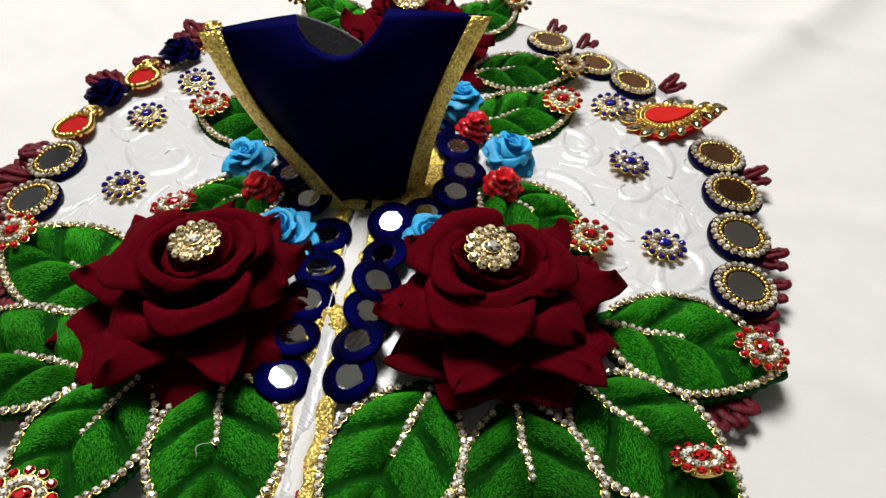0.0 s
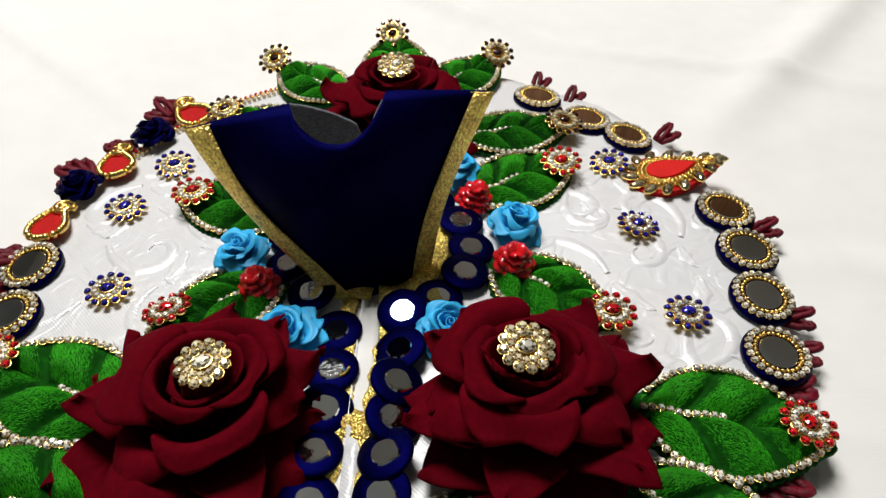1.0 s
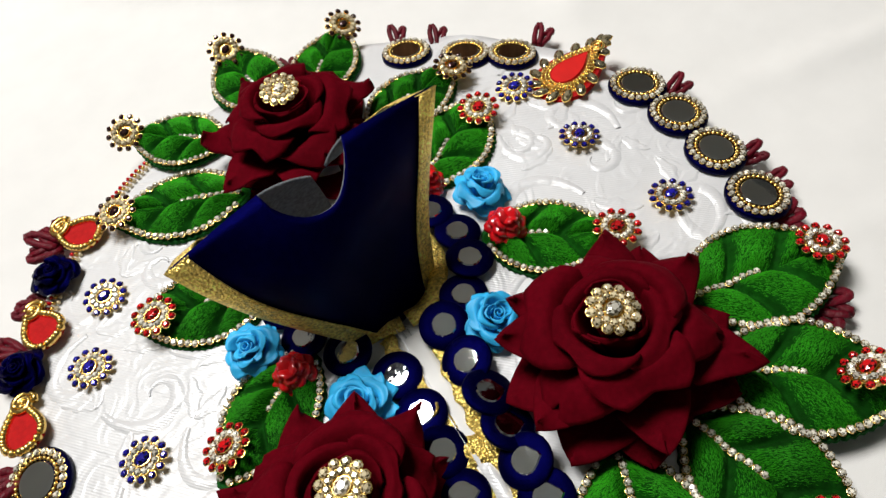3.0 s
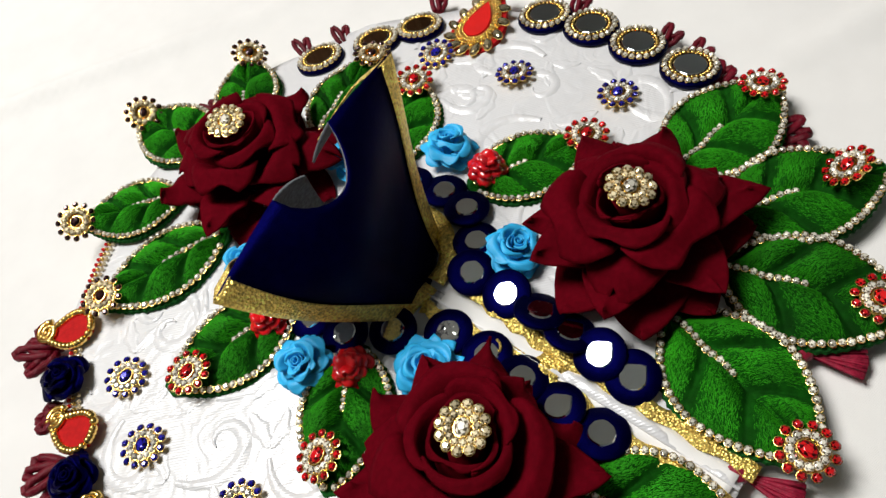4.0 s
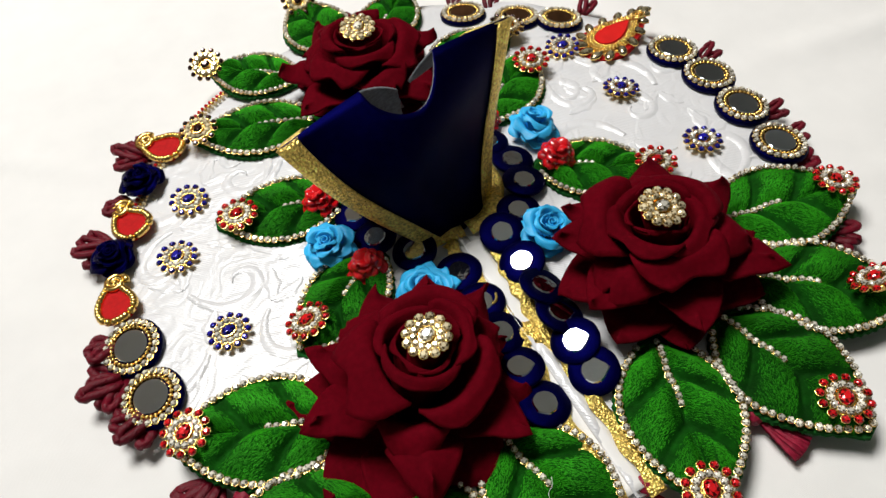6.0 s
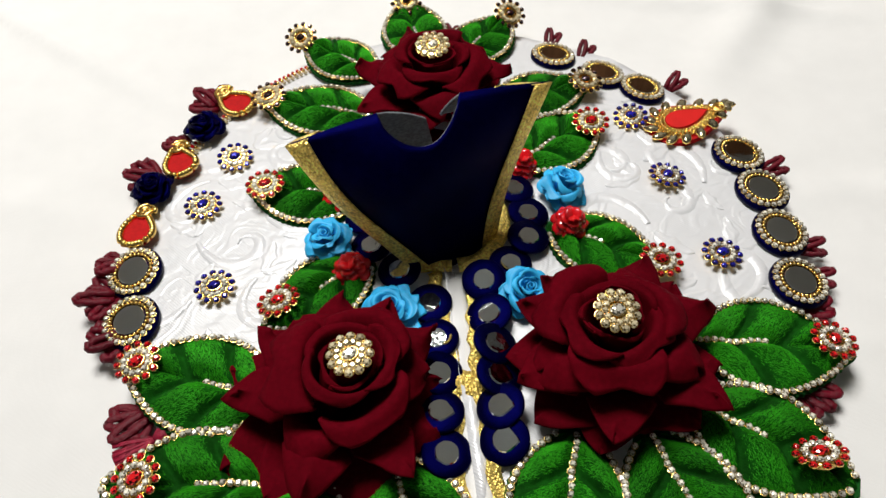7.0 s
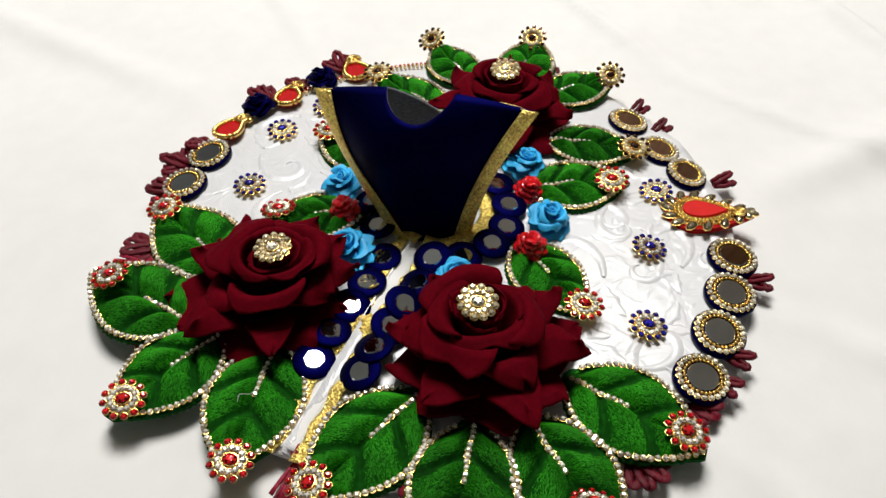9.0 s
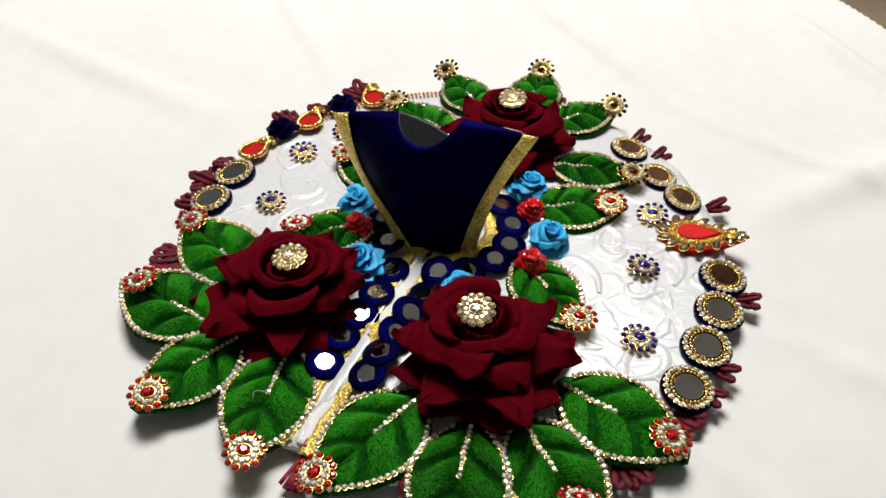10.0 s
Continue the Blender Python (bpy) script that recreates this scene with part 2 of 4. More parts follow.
def stone_mesh(name, r, gem, h=1.0, n=8, sx=1.0):
    """A faceted stone in a gold cup: cup below, girdle, crown, table. Every other facet is coloured darker, as painted
    inner reflections.
    """
    bm = bmesh.new()
    ring = lambda rr, z, tw=0.0: [(rr * sx * math.cos(2 * math.pi * (k + tw) / n), rr * math.sin(2 * math.pi * (k + tw) / n), z * h) for k in range(n)]
    cup = grid(bm, [ring(r * 0.8, 0), ring(r * 1.05, r * 0.35), ring(r * 1.05, r * 0.58), ring(r * 0.95, r * 0.60)], closed=True, mat=1)
    bm.faces.new(cup[0]).material_index = 1
    first = len(bm.faces)
    top = grid(bm, [ring(r * 0.95, r * 0.50), ring(r * 0.78, r * 0.98, 0.5), ring(r * 0.46, r * 1.24), ring(r * 0.40, r * 1.26)], closed=True, mat=0)
    table_face = bm.faces.new(top[-1])
    bm.faces.ensure_lookup_table()
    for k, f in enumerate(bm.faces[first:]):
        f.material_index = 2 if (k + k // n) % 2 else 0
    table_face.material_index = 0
    return to_mesh(name, bm, [gem, GOLD, FACET_REFLECTIONS[gem.name]], smooth=False)


CHAIN = stone_mesh("rhinestone", 0.00150, CRYSTAL)
RIMSTONE = stone_mesh("rhinestone_rim", 0.00145, CRYSTAL)
bmb = bmesh.new()
ball(bmb, (0, 0, 0.0005), 0.00098, 1, 7)
BEAD = to_mesh("gold_bead", bmb, GOLD)

# ---- room and table ----
def wall(name, size, centre, mat, label):
    bm = bmesh.new()
    bmesh.ops.create_cube(bm, size=1, matrix=Matrix.Translation(centre) @ Matrix.Diagonal((*size, 1)))
    return tagged(part(name, bm, mat, None, smooth=False), label, name.split("_")[0], kind="structure")


wall("floor", (4.6, 4.6, 0.1), (0, 0.3, -0.80), FLOORING, "plain brown floor of the room below the table")
wall("ceiling", (4.6, 4.6, 0.1), (0, 0.3, 1.93), CEILING, "plain off-white plastered ceiling above the table")
wall("wall_north", (4.6, 0.1, 2.83), (0, 2.65, 0.565), PANEL, "brown wood panelled wall behind the table")
wall("wall_south", (4.6, 0.1, 2.83), (0, -2.05, 0.565), PLASTER, "plain off-white painted wall facing the table")
wall("wall_east", (0.1, 4.6, 2.83), (2.35, 0.3, 0.565), PLASTER, "plain off-white painted side wall of the room")
wall("wall_west", (0.1, 4.6, 2.83), (-2.35, 0.3, 0.565), PLASTER, "plain off-white painted side wall of the room")

lamp = thing("ceiling_lamp", "round white ceiling lamp that lights the table", "ceiling lamp", m=pose(LAMP.x, LAMP.y, LAMP.z))
bm = bmesh.new()
lathe(bm, [(0.30, 0.075), (0.40, 0.07), (0.425, 0.04), (0.42, 0.025), (0.405, 0.022), (0.40, 0.048), (0.10, 0.05)], 56)
part("housing", bm, LAMPWHITE, lamp)

# table with one corner edge behind the dress; the sheet hangs over it
EDGE_P, EDGE_D = Vector((0.196, 0.391)), Vector((0.728, -0.686))
EDGE_N = Vector((0.686, 0.728))


def fold(p, a, b, w, h):
    """Height of a crease of width w and height h along the line from a to b."""
    a, b = Vector(a), Vector(b)
    d = b - a
    s = max(0.0, min(1.0, (p - a).dot(d) / d.length_squared))
    q = (p - a - s * d).length
    return 2.6 * h * math.exp(-(q / (0.62 * w)) ** 2) * (0.25 + math.sin(math.pi * min(1, max(0, s))) * 0.75)


FOLDS = [((-0.09, 0.335), (0.089, 0.197), 0.010, 0.0022), ((0.089, 0.197), (0.26, 0.145), 0.010, 0.0016), ((0.34, 0.32), (0.155, 0.103), 0.022, 0.0032), ((0.12, 0.38), (0.26, 0.245), 0.012, 0.0026),
         ((-0.32, 0.29), (-0.13, 0.12), 0.010, 0.0016), ((-0.45, 0.10), (-0.19, 0.06), 0.018, 0.0016), ((0.17, 0.02), (0.42, -0.02), 0.014, 0.0014), ((0.16, -0.06), (0.36, -0.16), 0.014, 0.0018),
         ((0.05, -0.20), (0.22, -0.34), 0.012, 0.0016), ((-0.30, -0.12), (-0.16, -0.17), 0.010, 0.0012), ((-0.10, 0.44), (0.02, 0.30), 0.014, 0.0014), ((0.02, 0.45), (0.10, 0.27), 0.010, 0.0010)]


def sheet_height(x, y):
    p = Vector((x, y))
    z = sum(fold(p, *f) for f in FOLDS)
    z += 0.0030 * noise.noise((x * 7, y * 7, 3.1)) + 0.0008 * noise.noise((x * 26, y * 26, 7.7))
    r = (p - Vector((0.005, 0.01))).length
    z *= min(1, max(0.0, (r - 0.11) / 0.06))
    over = (p - EDGE_P).dot(EDGE_N) + 0.006 * noise.noise((x * 9, y * 9, 0.4))
    if over > 0:
        z -= min(0.45, 0.004 + over * over * 90 if over < 0.012 else 0.017 + (over - 0.012) * 6)
    return z - 0.0022


xs = [-1.1 + i * 0.06 for i in range(11)] + [-0.46 + i * 0.005 for i in range(1, 204)] + [0.56 + i * 0.06 for i in range(1, 8)]
ys = [-0.9 + i * 0.06 for i in range(9)] + [-0.38 + i * 0.005 for i in range(1, 232)] + [0.78 + i * 0.06 for i in range(1, 9)]
bm = bmesh.new()
grid(bm, [[(x, y, sheet_height(x, y)) for x in xs] for y in ys])
thicken(bm, 0.0008)
tagged(part("bed_sheet", bm, COTTON, None), "creased white cotton sheet spread over the table", "sheet", kind="structure")

table = thing("table", "wooden table hidden under the white sheet", "table")
c, ang = EDGE_P - EDGE_N * 0.62, math.atan2(EDGE_N.y, EDGE_N.x)
bm = bmesh.new()
bmesh.ops.create_cube(bm, size=1, matrix=pose(c.x - 0.05, c.y, -0.026, 0, 0, math.degrees(ang)) @ Matrix.Diagonal((1.2, 1.5, 0.04, 1)))
part("tabletop", bm, WOOD, table, smooth=False)
for sx, sy in ((-1, -1), (-1, 1), (1, -1), (1, 1)):
    bm = bmesh.new()
    bmesh.ops.create_cube(bm, size=1, matrix=pose(c.x - 0.05, c.y, -0.398, 0, 0, math.degrees(ang)) @ Matrix.Translation((sx * 0.52, sy * 0.66, 0)) @ Matrix.Diagonal((0.06, 0.06, 0.704, 1)))
    part("leg", bm, WOOD, table, smooth=False)

# ---- the dress: a flat round skirt with a front slit, and a standing bodice ----
CX, CY, RIM = 0.005, 0.010, 0.147
WAIST = Vector((0.002, 0.012))


def skirt_z(x, y):
    r = math.hypot(x - CX, y - CY)
    return 0.0080 - 0.0026 * (r / RIM) ** 2 + 0.0006 * noise.noise((x * 35, y * 35, 1.3))


dress = thing("doll_dress", "round white satin doll dress with navy bodice lying flat", "dress")
bm = bmesh.new()
rows = []
N = 220
for i in range(34):
    f = i / 33
    row = []
    for k in range(N + 1):
        a = math.radians(-90) + (2 * math.pi) * k / N
        inner = WAIST + 0.024 * Vector((math.cos(a), math.sin(a)))
        outer = Vector((CX, CY)) + RIM * (1 + 0.008 * math.sin(a * 17)) * Vector((math.cos(a), math.sin(a)))
        p = inner.lerp(outer, f)
        if k in (0, N):
            p.x = -0.001 + (0.0022 if k == 0 else -0.0022)
        row.append((p.x, p.y, skirt_z(p.x, p.y)))
    rows.append(row)
grid(bm, rows)
thicken(bm, 0.0035)
skirt = part("skirt", bm, SATIN, dress, "white satin brocade skirt with embossed scrolls")

# embossed scrolls of the brocade, in the same satin
rng = random.Random(4)
bm = bmesh.new()


def scroll(bm, x, y, a, size, turn):
    pts, n = [], 18
    px, py, h = x, y, a
    for i in range(n):
        s = i / (n - 1)
        h += turn * (0.10 + 0.45 * s)
        px += size * 0.11 * (1 - 0.55 * s) * math.cos(h)
        py += size * 0.11 * (1 - 0.55 * s) * math.sin(h)
        pts.append((px, py, h, s))
    rows = []
    for px, py, h, s in pts:
        w = size * 0.075 * math.sin(math.pi * min(1, 0.12 + s * 0.86)) + 0.0002
        nx, ny = -math.sin(h), math.cos(h)
        z = skirt_z(px, py)
        rows.append([(px + nx * w * k, py + ny * w * k, z + 0.0008 * (1 - k * k) - 0.0001) for k in (-1, -0.5, 0, 0.5, 1)])
    grid(bm, rows)


def brocade_leaf(bm, x, y, a, size, bend):
    """A pointed acanthus leaf with a sunken midrib."""
    rows = []
    for i in range(12):
        f = i / 11
        h = a + bend * f
        px, py = x + size * f * math.cos(a + bend * f / 2), y + size * f * math.sin(a + bend * f / 2)
        w = size * 0.20 * math.sin(math.pi * min(1, 0.06 + 0.94 * f)) ** 0.8 * (1 + 0.22 * math.sin(f * 16)) + 0.0002
        z = skirt_z(px, py)
        rows.append([(px - math.sin(h) * w * k, py + math.cos(h) * w * k, z + 0.0007 * (1 - k * k) * (0.35 + 0.65 * min(1, abs(k) * 3)) - 0.0001) for k in (-1, -0.7, -0.35, 0, 0.35, 0.7, 1)])
    grid(bm, rows)


for side, lo, hi in ((1, -38, 62), (-1, 118, 215)):
    for ring_r, count in ((0.062, 4), (0.090, 5), (0.118, 6)):
        for k in range(count):
            a = math.radians(lo + (hi - lo) * (k + 0.5 + rng.uniform(-0.2, 0.2)) / count)
            r = ring_r + rng.uniform(-0.004, 0.004)
            x, y, turn = CX + r * math.cos(a), CY + r * math.sin(a), rng.choice((-1, 1))
            h = rng.uniform(0, 6.3)
            scroll(bm, x, y, h, rng.uniform(0.034, 0.048), turn)
            for q in range(2):
                brocade_leaf(bm, x, y, h + 2.4 + 1.2 * q, rng.uniform(0.013, 0.020), turn * rng.uniform(0.3, 0.9))
tagged(part("brocade", bm, SATIN, skirt, "raised satin scroll pattern"), kind="stuff")


# gold lace along the slit and round the waist
def ribbon(name, pts, width, mat, parent, label="", lift=0.0012, wave=0.0, ripple=0.0006):
    bm = bmesh.new()
    rows = []
    for i, (x, y) in enumerate(pts):
        a, b = Vector(pts[max(0, i - 1)]), Vector(pts[min(len(pts) - 1, i + 1)])
        d = (b - a).normalized()
        n = Vector((-d.y, d.x))
        s = wave * math.sin(i * 1.1)
        rows.append([(x + n.x * (width * k + s), y + n.y * (width * k + s), skirt_z(x, y) + lift + ripple * math.sin(i * 0.9 + k * 3) - 0.0008 * abs(k)) for k in (-0.5, -0.25, 0, 0.25, 0.5)])
    grid(bm, rows)
    thicken(bm, 0.0006)
    return part(name, bm, mat, parent, label)


def line(pts, n):
    out = []
    for a, b in zip(pts, pts[1:]):
        out += [Vector(a).lerp(Vector(b), i / n)[:] for i in range(n)]
    return out + [pts[-1]]


ribbon("lace_trim", line([(0.011, -0.014), (0.0062, -0.035), (0.0042, -0.06), (0.0046, -0.097), (0.0046, -0.138)], 14), 0.0058, LACE, dress, "gold metallic lace along the slit", wave=0.0008, lift=0.0027)
ribbon("lace_trim", line([(-0.008, -0.014), (-0.0062, -0.035), (-0.0050, -0.062), (-0.0085, -0.098), (-0.0082, -0.138)], 14), 0.0056, LACE, dress, wave=0.0008, lift=0.0027)
ribbon("lace_trim", [(WAIST.x + 0.0238 * math.cos(math.radians(a)), WAIST.y + 0.0238 * math.sin(math.radians(a))) for a in range(-88, 272, 6)], 0.0070, LACE, dress, lift=0.0032)
ribbon("placket", line([(0.0, -0.018), (-0.001, -0.06), (-0.002, -0.10), (-0.002, -0.134)], 12), 0.0088, COTTON, dress, lift=0.0019, ripple=0.0002)
ribbon("lace_trim", line([(-0.0062, -0.0655), (0.0052, -0.0690)], 8), 0.0105, LACE, dress, lift=0.0027)

# inner collar of white lining that closes the waist
bm = bmesh.new()
rows = [[(WAIST.x + r * math.cos(2 * math.pi * k / 40), WAIST.y + r * math.sin(2 * math.pi * k / 40), z + 0.0006 * math.sin(k * 2.1)) for k in range(40)] for r, z in ((0.026, 0.0085), (0.021, 0.0070), (0.012, 0.0045), (0.001, 0.0045))]
grid(bm, rows, closed=True)
part("waist_lining", bm, SATIN, dress)

# bodice: front panel, two back flaps folded over the shoulders, gold trim on the slanting sides
SHL, SHR = Vector((-0.058, 0.0055, 0.0725)), Vector((0.0445, 0.0235, 0.0750))
WL, WR = Vector((-0.0125, -0.0115, 0.0060)), Vector((0.0205, 0.0025, 0.0060))
U_NL, U_NR = 0.335, 0.645


def crest(u):
    p = SHL.lerp(SHR, u)
    p.z += 0.0055 * math.sin(math.pi * u) + 0.001
    return p


def front(u, v):
    """The front panel: u across, v from the waist to the shoulder line."""
    p = WL.lerp(WR, u).lerp(crest(u), v)
    p.y -= (0.0165 - 0.006 * u) * math.sin(math.pi * min(1, v) ** (1.9 + 0.7 * u)) * (0.10 + 0.90 * math.sin(math.pi * u))
    p.y -= 0.004 * math.sin(math.pi * u) * (1 - v)
    p.x -= 0.004 * math.sin(math.pi * v)
    p.y += 0.0014 * math.sin(9 * u + 2) * math.sin(math.pi * v)
    return p


def neck(u):
    """How far down from the shoulder line the neckline is cut."""
    if not U_NL < u < U_NR:
        return 1.0
    s = (u - U_NL) / (U_NR - U_NL)
    cut = math.sin(math.pi / 2 * s / 0.60) ** 0.55 if s < 0.60 else math.cos(math.pi / 2 * (s - 0.60) / 0.40) ** 0.62
    return 1.0 - 0.140 * cut


def back(u, w):
    """A back flap: w from the shoulder line down the back."""
    p = crest(u)
    q = Vector((WAIST.x + (u - 0.5) * 0.062, 0.036, 0.010))
    r = p.lerp(q, w)
    r.x = p.x + (q.x - p.x) * w ** (0.85 if u < 0.5 else 0.28)
    r.y += 0.0065 * math.sin(math.pi * w) ** 0.8
    if u > 0.5:
        r.x -= 0.030 * min(1.0, w * 3.0) * (u - 0.5) * 2
    r.z += 0.004 * math.sin(math.pi * w)
    return r


us = sorted([i / 60 for i in range(61)] + [U_NL, U_NR])
bm = bmesh.new()
grid(bm, [[front(u, neck(u) * j / 30) for u in us] for j in range(31)])
for ua, ub, slant in ((0.0, U_NL, 0.15), (1.0, U_NR, -0.03)):
    cols = [u for u in us if min(ua, ub) <= u <= max(ua, ub)]
    grid(bm, [[back(u + slant * min(1, j / 24 * 3.0) * (u - ua) / (ub - ua), j / 24) for u in cols] for j in range(25 if ub < 0.5 else 9)])
bmesh.ops.remove_doubles(bm, verts=bm.verts[:], dist=0.00005)
bodice = part("bodice", bm, [NAVY, GREY], dress, "navy velvet bodice with scooped neckline and grey backing")
so = bodice.modifiers.new("cloth", "SOLIDIFY")
so.thickness, so.offset = 0.0011, -1.0
so.material_offset, so.material_offset_rim = 1, 1


def edge_trim(side):
    bm = bmesh.new()
    rows = []
    for j in range(45):
        v = j / 44 * 1.0
        wide = (front(1, v) - front(0, v)).length
        f = (0.0078 if side < 0 else 0.0060) / wide * (1 + 0.05 * math.sin(7 * v + side))
        row = []
        for k in range(5):
            u = f * k / 4 if side < 0 else 1 - f * k / 4
            p = front(u, v)
            p.y -= 0.0012
            if k == 0:
                p.x += side * 0.0009
                p.y += 0.0006
            row.append(p)
        rows.append(row)
    for j in range(1, 14 if side < 0 else 5):
        w = j / 14
        row = []
        for k in range(5):
            u = 0.085 * k / 4 if side < 0 else 1 - 0.085 * k / 4
            p = back(u, w)
            p.y += 0.0013
            p.z += 0.0012
            row.append(p)
        rows.append(row)
    grid(bm, rows)
    thicken(bm, 0.0005)
    part("gold_trim", bm, LACE, dress, "gold metallic ribbon on the bodice edge")


edge_trim(-1)
edge_trim(1)


# ---- velvet roses ----
def petal(bm, az, half, r0, ra, z0, z1, lip, drop, point, seed, thick, nu=15, roll=0.10):
    """One petal round the axis: a cupped wall from (r0, z0) up to (ra, z1), then a lip bent outwards that ends in a point."""
    fold_power = 2.2 if roll < 0.2 else 1.35
    rg = random.Random(seed)
    w = [rg.uniform(-1, 1) for _ in range(6)]
    rows = []
    levels = [(0.0, 0), (0.2, 0), (0.4, 0), (0.6, 0), (0.8, 0), (0.92, 0), (1, 0), (1, 0.12), (1, 0.26), (1, 0.42), (1, 0.58), (1, 0.74), (1, 0.88), (1, 1)]
    for wall_, q in levels:
        s = 0.55 + 0.45 * math.sin(wall_ * math.pi / 2)
        s *= (1 - q ** 0.85) * point + (1 - 0.5 * q ** 3) * (1 - point) + 0.015
        row = []
        for i in range(nu):
            u = -1 + 2 * i / (nu - 1)
            rr = r0 + (ra - r0) * wall_ ** 1.5
            zz = z0 + (z1 - z0) * wall_ ** 0.9
            rr += lip * (q ** 1.0) + 0.22 * lip * math.sin(math.pi * q) * 0.4
            zz += 0.12 * lip * math.sin(min(1, q * 1.6) * math.pi) - drop * q ** 1.6
            e = abs(u) ** fold_power
            k = max(q, wall_ ** 6 * 0.45)
            rr += e * k * lip * (0.26 + 0.12 * w[0])
            zz -= e * k * (roll * lip + 0.0004) * (1 + 0.4 * w[1])
            rr += 0.0010 * math.sin(2.5 * u + 3 * w[2]) * wall_
            zz += 0.0013 * math.sin(1.9 * u + 3 * w[3]) * wall_
            a = az + u * half * s + 0.10 * w[4] * q
            row.append((rr * math.cos(a), rr * math.sin(a), zz))
        rows.append(row)
    grid(bm, rows)
    thicken(bm, thick)


def velvet_rose(name, label, mat, group, rings, core, seed, thick, category="fabric rose", lean=(0.0, 0.0), roll=0.10):
    """A rose of separate petals, ring by ring, round a rolled heart."""
    top = thing(name, label, category, group)
    rg = random.Random(seed)
    bm = bmesh.new()
    cr, cz, turns, base = core
    n = int(16 * turns)
    rows = []
    for j in range(7):
        v = j / 6
        rows.append([((cr * (0.22 + 0.78 * i / n) * (0.55 + 0.45 * v) + 0.03 * cr * math.sin(i)) * math.cos(2 * math.pi * i / 16),
                      (cr * (0.22 + 0.78 * i / n) * (0.55 + 0.45 * v)) * math.sin(2 * math.pi * i / 16),
                      base + (cz - base) * v * (1 - 0.10 * i / n)) for i in range(n + 1)])
    grid(bm, rows)
    thicken(bm, thick)
    for v in bm.verts:
        v.co.x += lean[0] * v.co.z / cz
        v.co.y += lean[1] * v.co.z / cz
    part("heart", bm, mat, top)
    high = cz
    for dirs, half, r0, ra, z0, z1, lip, drop, point, *own in rings:
        for deg in dirs:
            bm = bmesh.new()
            az = math.radians(deg + rg.uniform(-4, 4))
            j = lambda a: 1 + rg.uniform(-a, a)
            petal(bm, az, math.radians(half) * j(0.08), r0, ra * j(0.05), z0, z1 * j(0.06), lip * j(0.18), drop * j(0.4), point, rg.random(), thick, roll=own[0] if own else roll)
            for v in bm.verts:
                v.co.x += lean[0] * v.co.z / high
                v.co.y += lean[1] * v.co.z / high
            part("petal", bm, mat, top)
    return top


def rose_rings(start, upper, lower, reach):
    """Heart rings by a start angle; the two star rings by the directions of their points."""
    return [
        ([start + 20 + 120 * k for k in range(3)], 74, 0.006, 0.0098, 0.006, 0.0415, 0.0010, 0.000, 0.1),
        ([start + 75 + 120 * k for k in range(3)], 68, 0.006, 0.0140, 0.005, 0.0400, 0.0042, 0.0005, 0.3),
        ([start + 15 + 120 * k for k in range(3)], 54, 0.006, 0.0182, 0.004, 0.0368, 0.0082, 0.0034, 0.30, 0.22),
        ([start + 78 + 120 * k for k in range(3)], 42, 0.006, 0.0208, 0.003, 0.0302, 0.0100, 0.0022, 0.85, 0.24),
        (upper, 27, 0.006, 0.0238, 0.002, 0.0230, 0.0144, -0.0044, 1.0, 0.32),
        (lower, 33, 0.006, 0.0255, 0.001, 0.0112, reach + 0.0008, -0.0030, 1.0, 0.20),
    ]


ROSES = [(0.060, -0.068, (-0.009, 0.002), 3, 8, (22, 64, 114, 143, 190, 262, 318), (-16, -56, -115, 215, 42, 165), (203,), 0.0035, 0.0108),
         (-0.056, -0.073, (0.015, 0.004), 40, 21, (23, 55, 95, 135, 172, 252, 305), (200, -70, -25, 232, 150, 15), (330,), 0.0000, 0.0140),
         (0.004, 0.095, (0.001, 0.002), 75, 33, (8, 58, 103, 152, 200, 252, 305), (33, 80, 130, 178, 228, 282, 335), (256,), -0.0010, 0.0145)]
for x, y, lean, start, seed, upper, lower, sepals, base, reach in ROSES:
    r = velvet_rose("velvet_rose", "large dark maroon velvet rose fixed on the white skirt", MAROON, "maroon roses on the dress", rose_rings(start, upper, lower, reach), (0.0085, 0.0430, 2.3, 0.008), seed, 0.0009, lean=lean, roll=0.42)
    r.matrix_basis = pose(x, y, base)
    bm = bmesh.new()
    lathe(bm, [(0.010, 0.001), (0.0255, 0.0035), (0.0285, 0.0075), (0.0240, 0.0085), (0.008, 0.0080)], 36, wob=0.03)
    part("calyx", bm, MAROON, r)
    for deg in sepals:
        bm = bmesh.new()
        ca, sa = math.cos(math.radians(deg)), math.sin(math.radians(deg))
        rows = []
        for i in range(9):
            s = i / 8
            w = 0.0065 * math.sin(math.pi * (0.15 + 0.85 * s)) + 0.0002
            rr = 0.012 + 0.028 * s
            rows.append([(rr * ca - w * t * sa, rr * sa + w * t * ca, 0.0055 + 0.0015 * (1 - t * t) + 0.003 * s * s) for t in (-1, -0.5, 0, 0.5, 1)])
        grid(bm, rows)
        thicken(bm, 0.0005)
        part("sepal", bm, SEPAL, r, "grey-green felt sepal")


# ---- plush leaves edged with rhinestones ----
def leaf_half(s, L, W):
    return W / 2 * max(0.0, math.sin(math.pi * s ** 0.90)) ** 0.80


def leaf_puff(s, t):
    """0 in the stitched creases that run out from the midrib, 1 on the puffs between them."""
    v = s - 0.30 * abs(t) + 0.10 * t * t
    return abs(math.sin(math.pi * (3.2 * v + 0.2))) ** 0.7


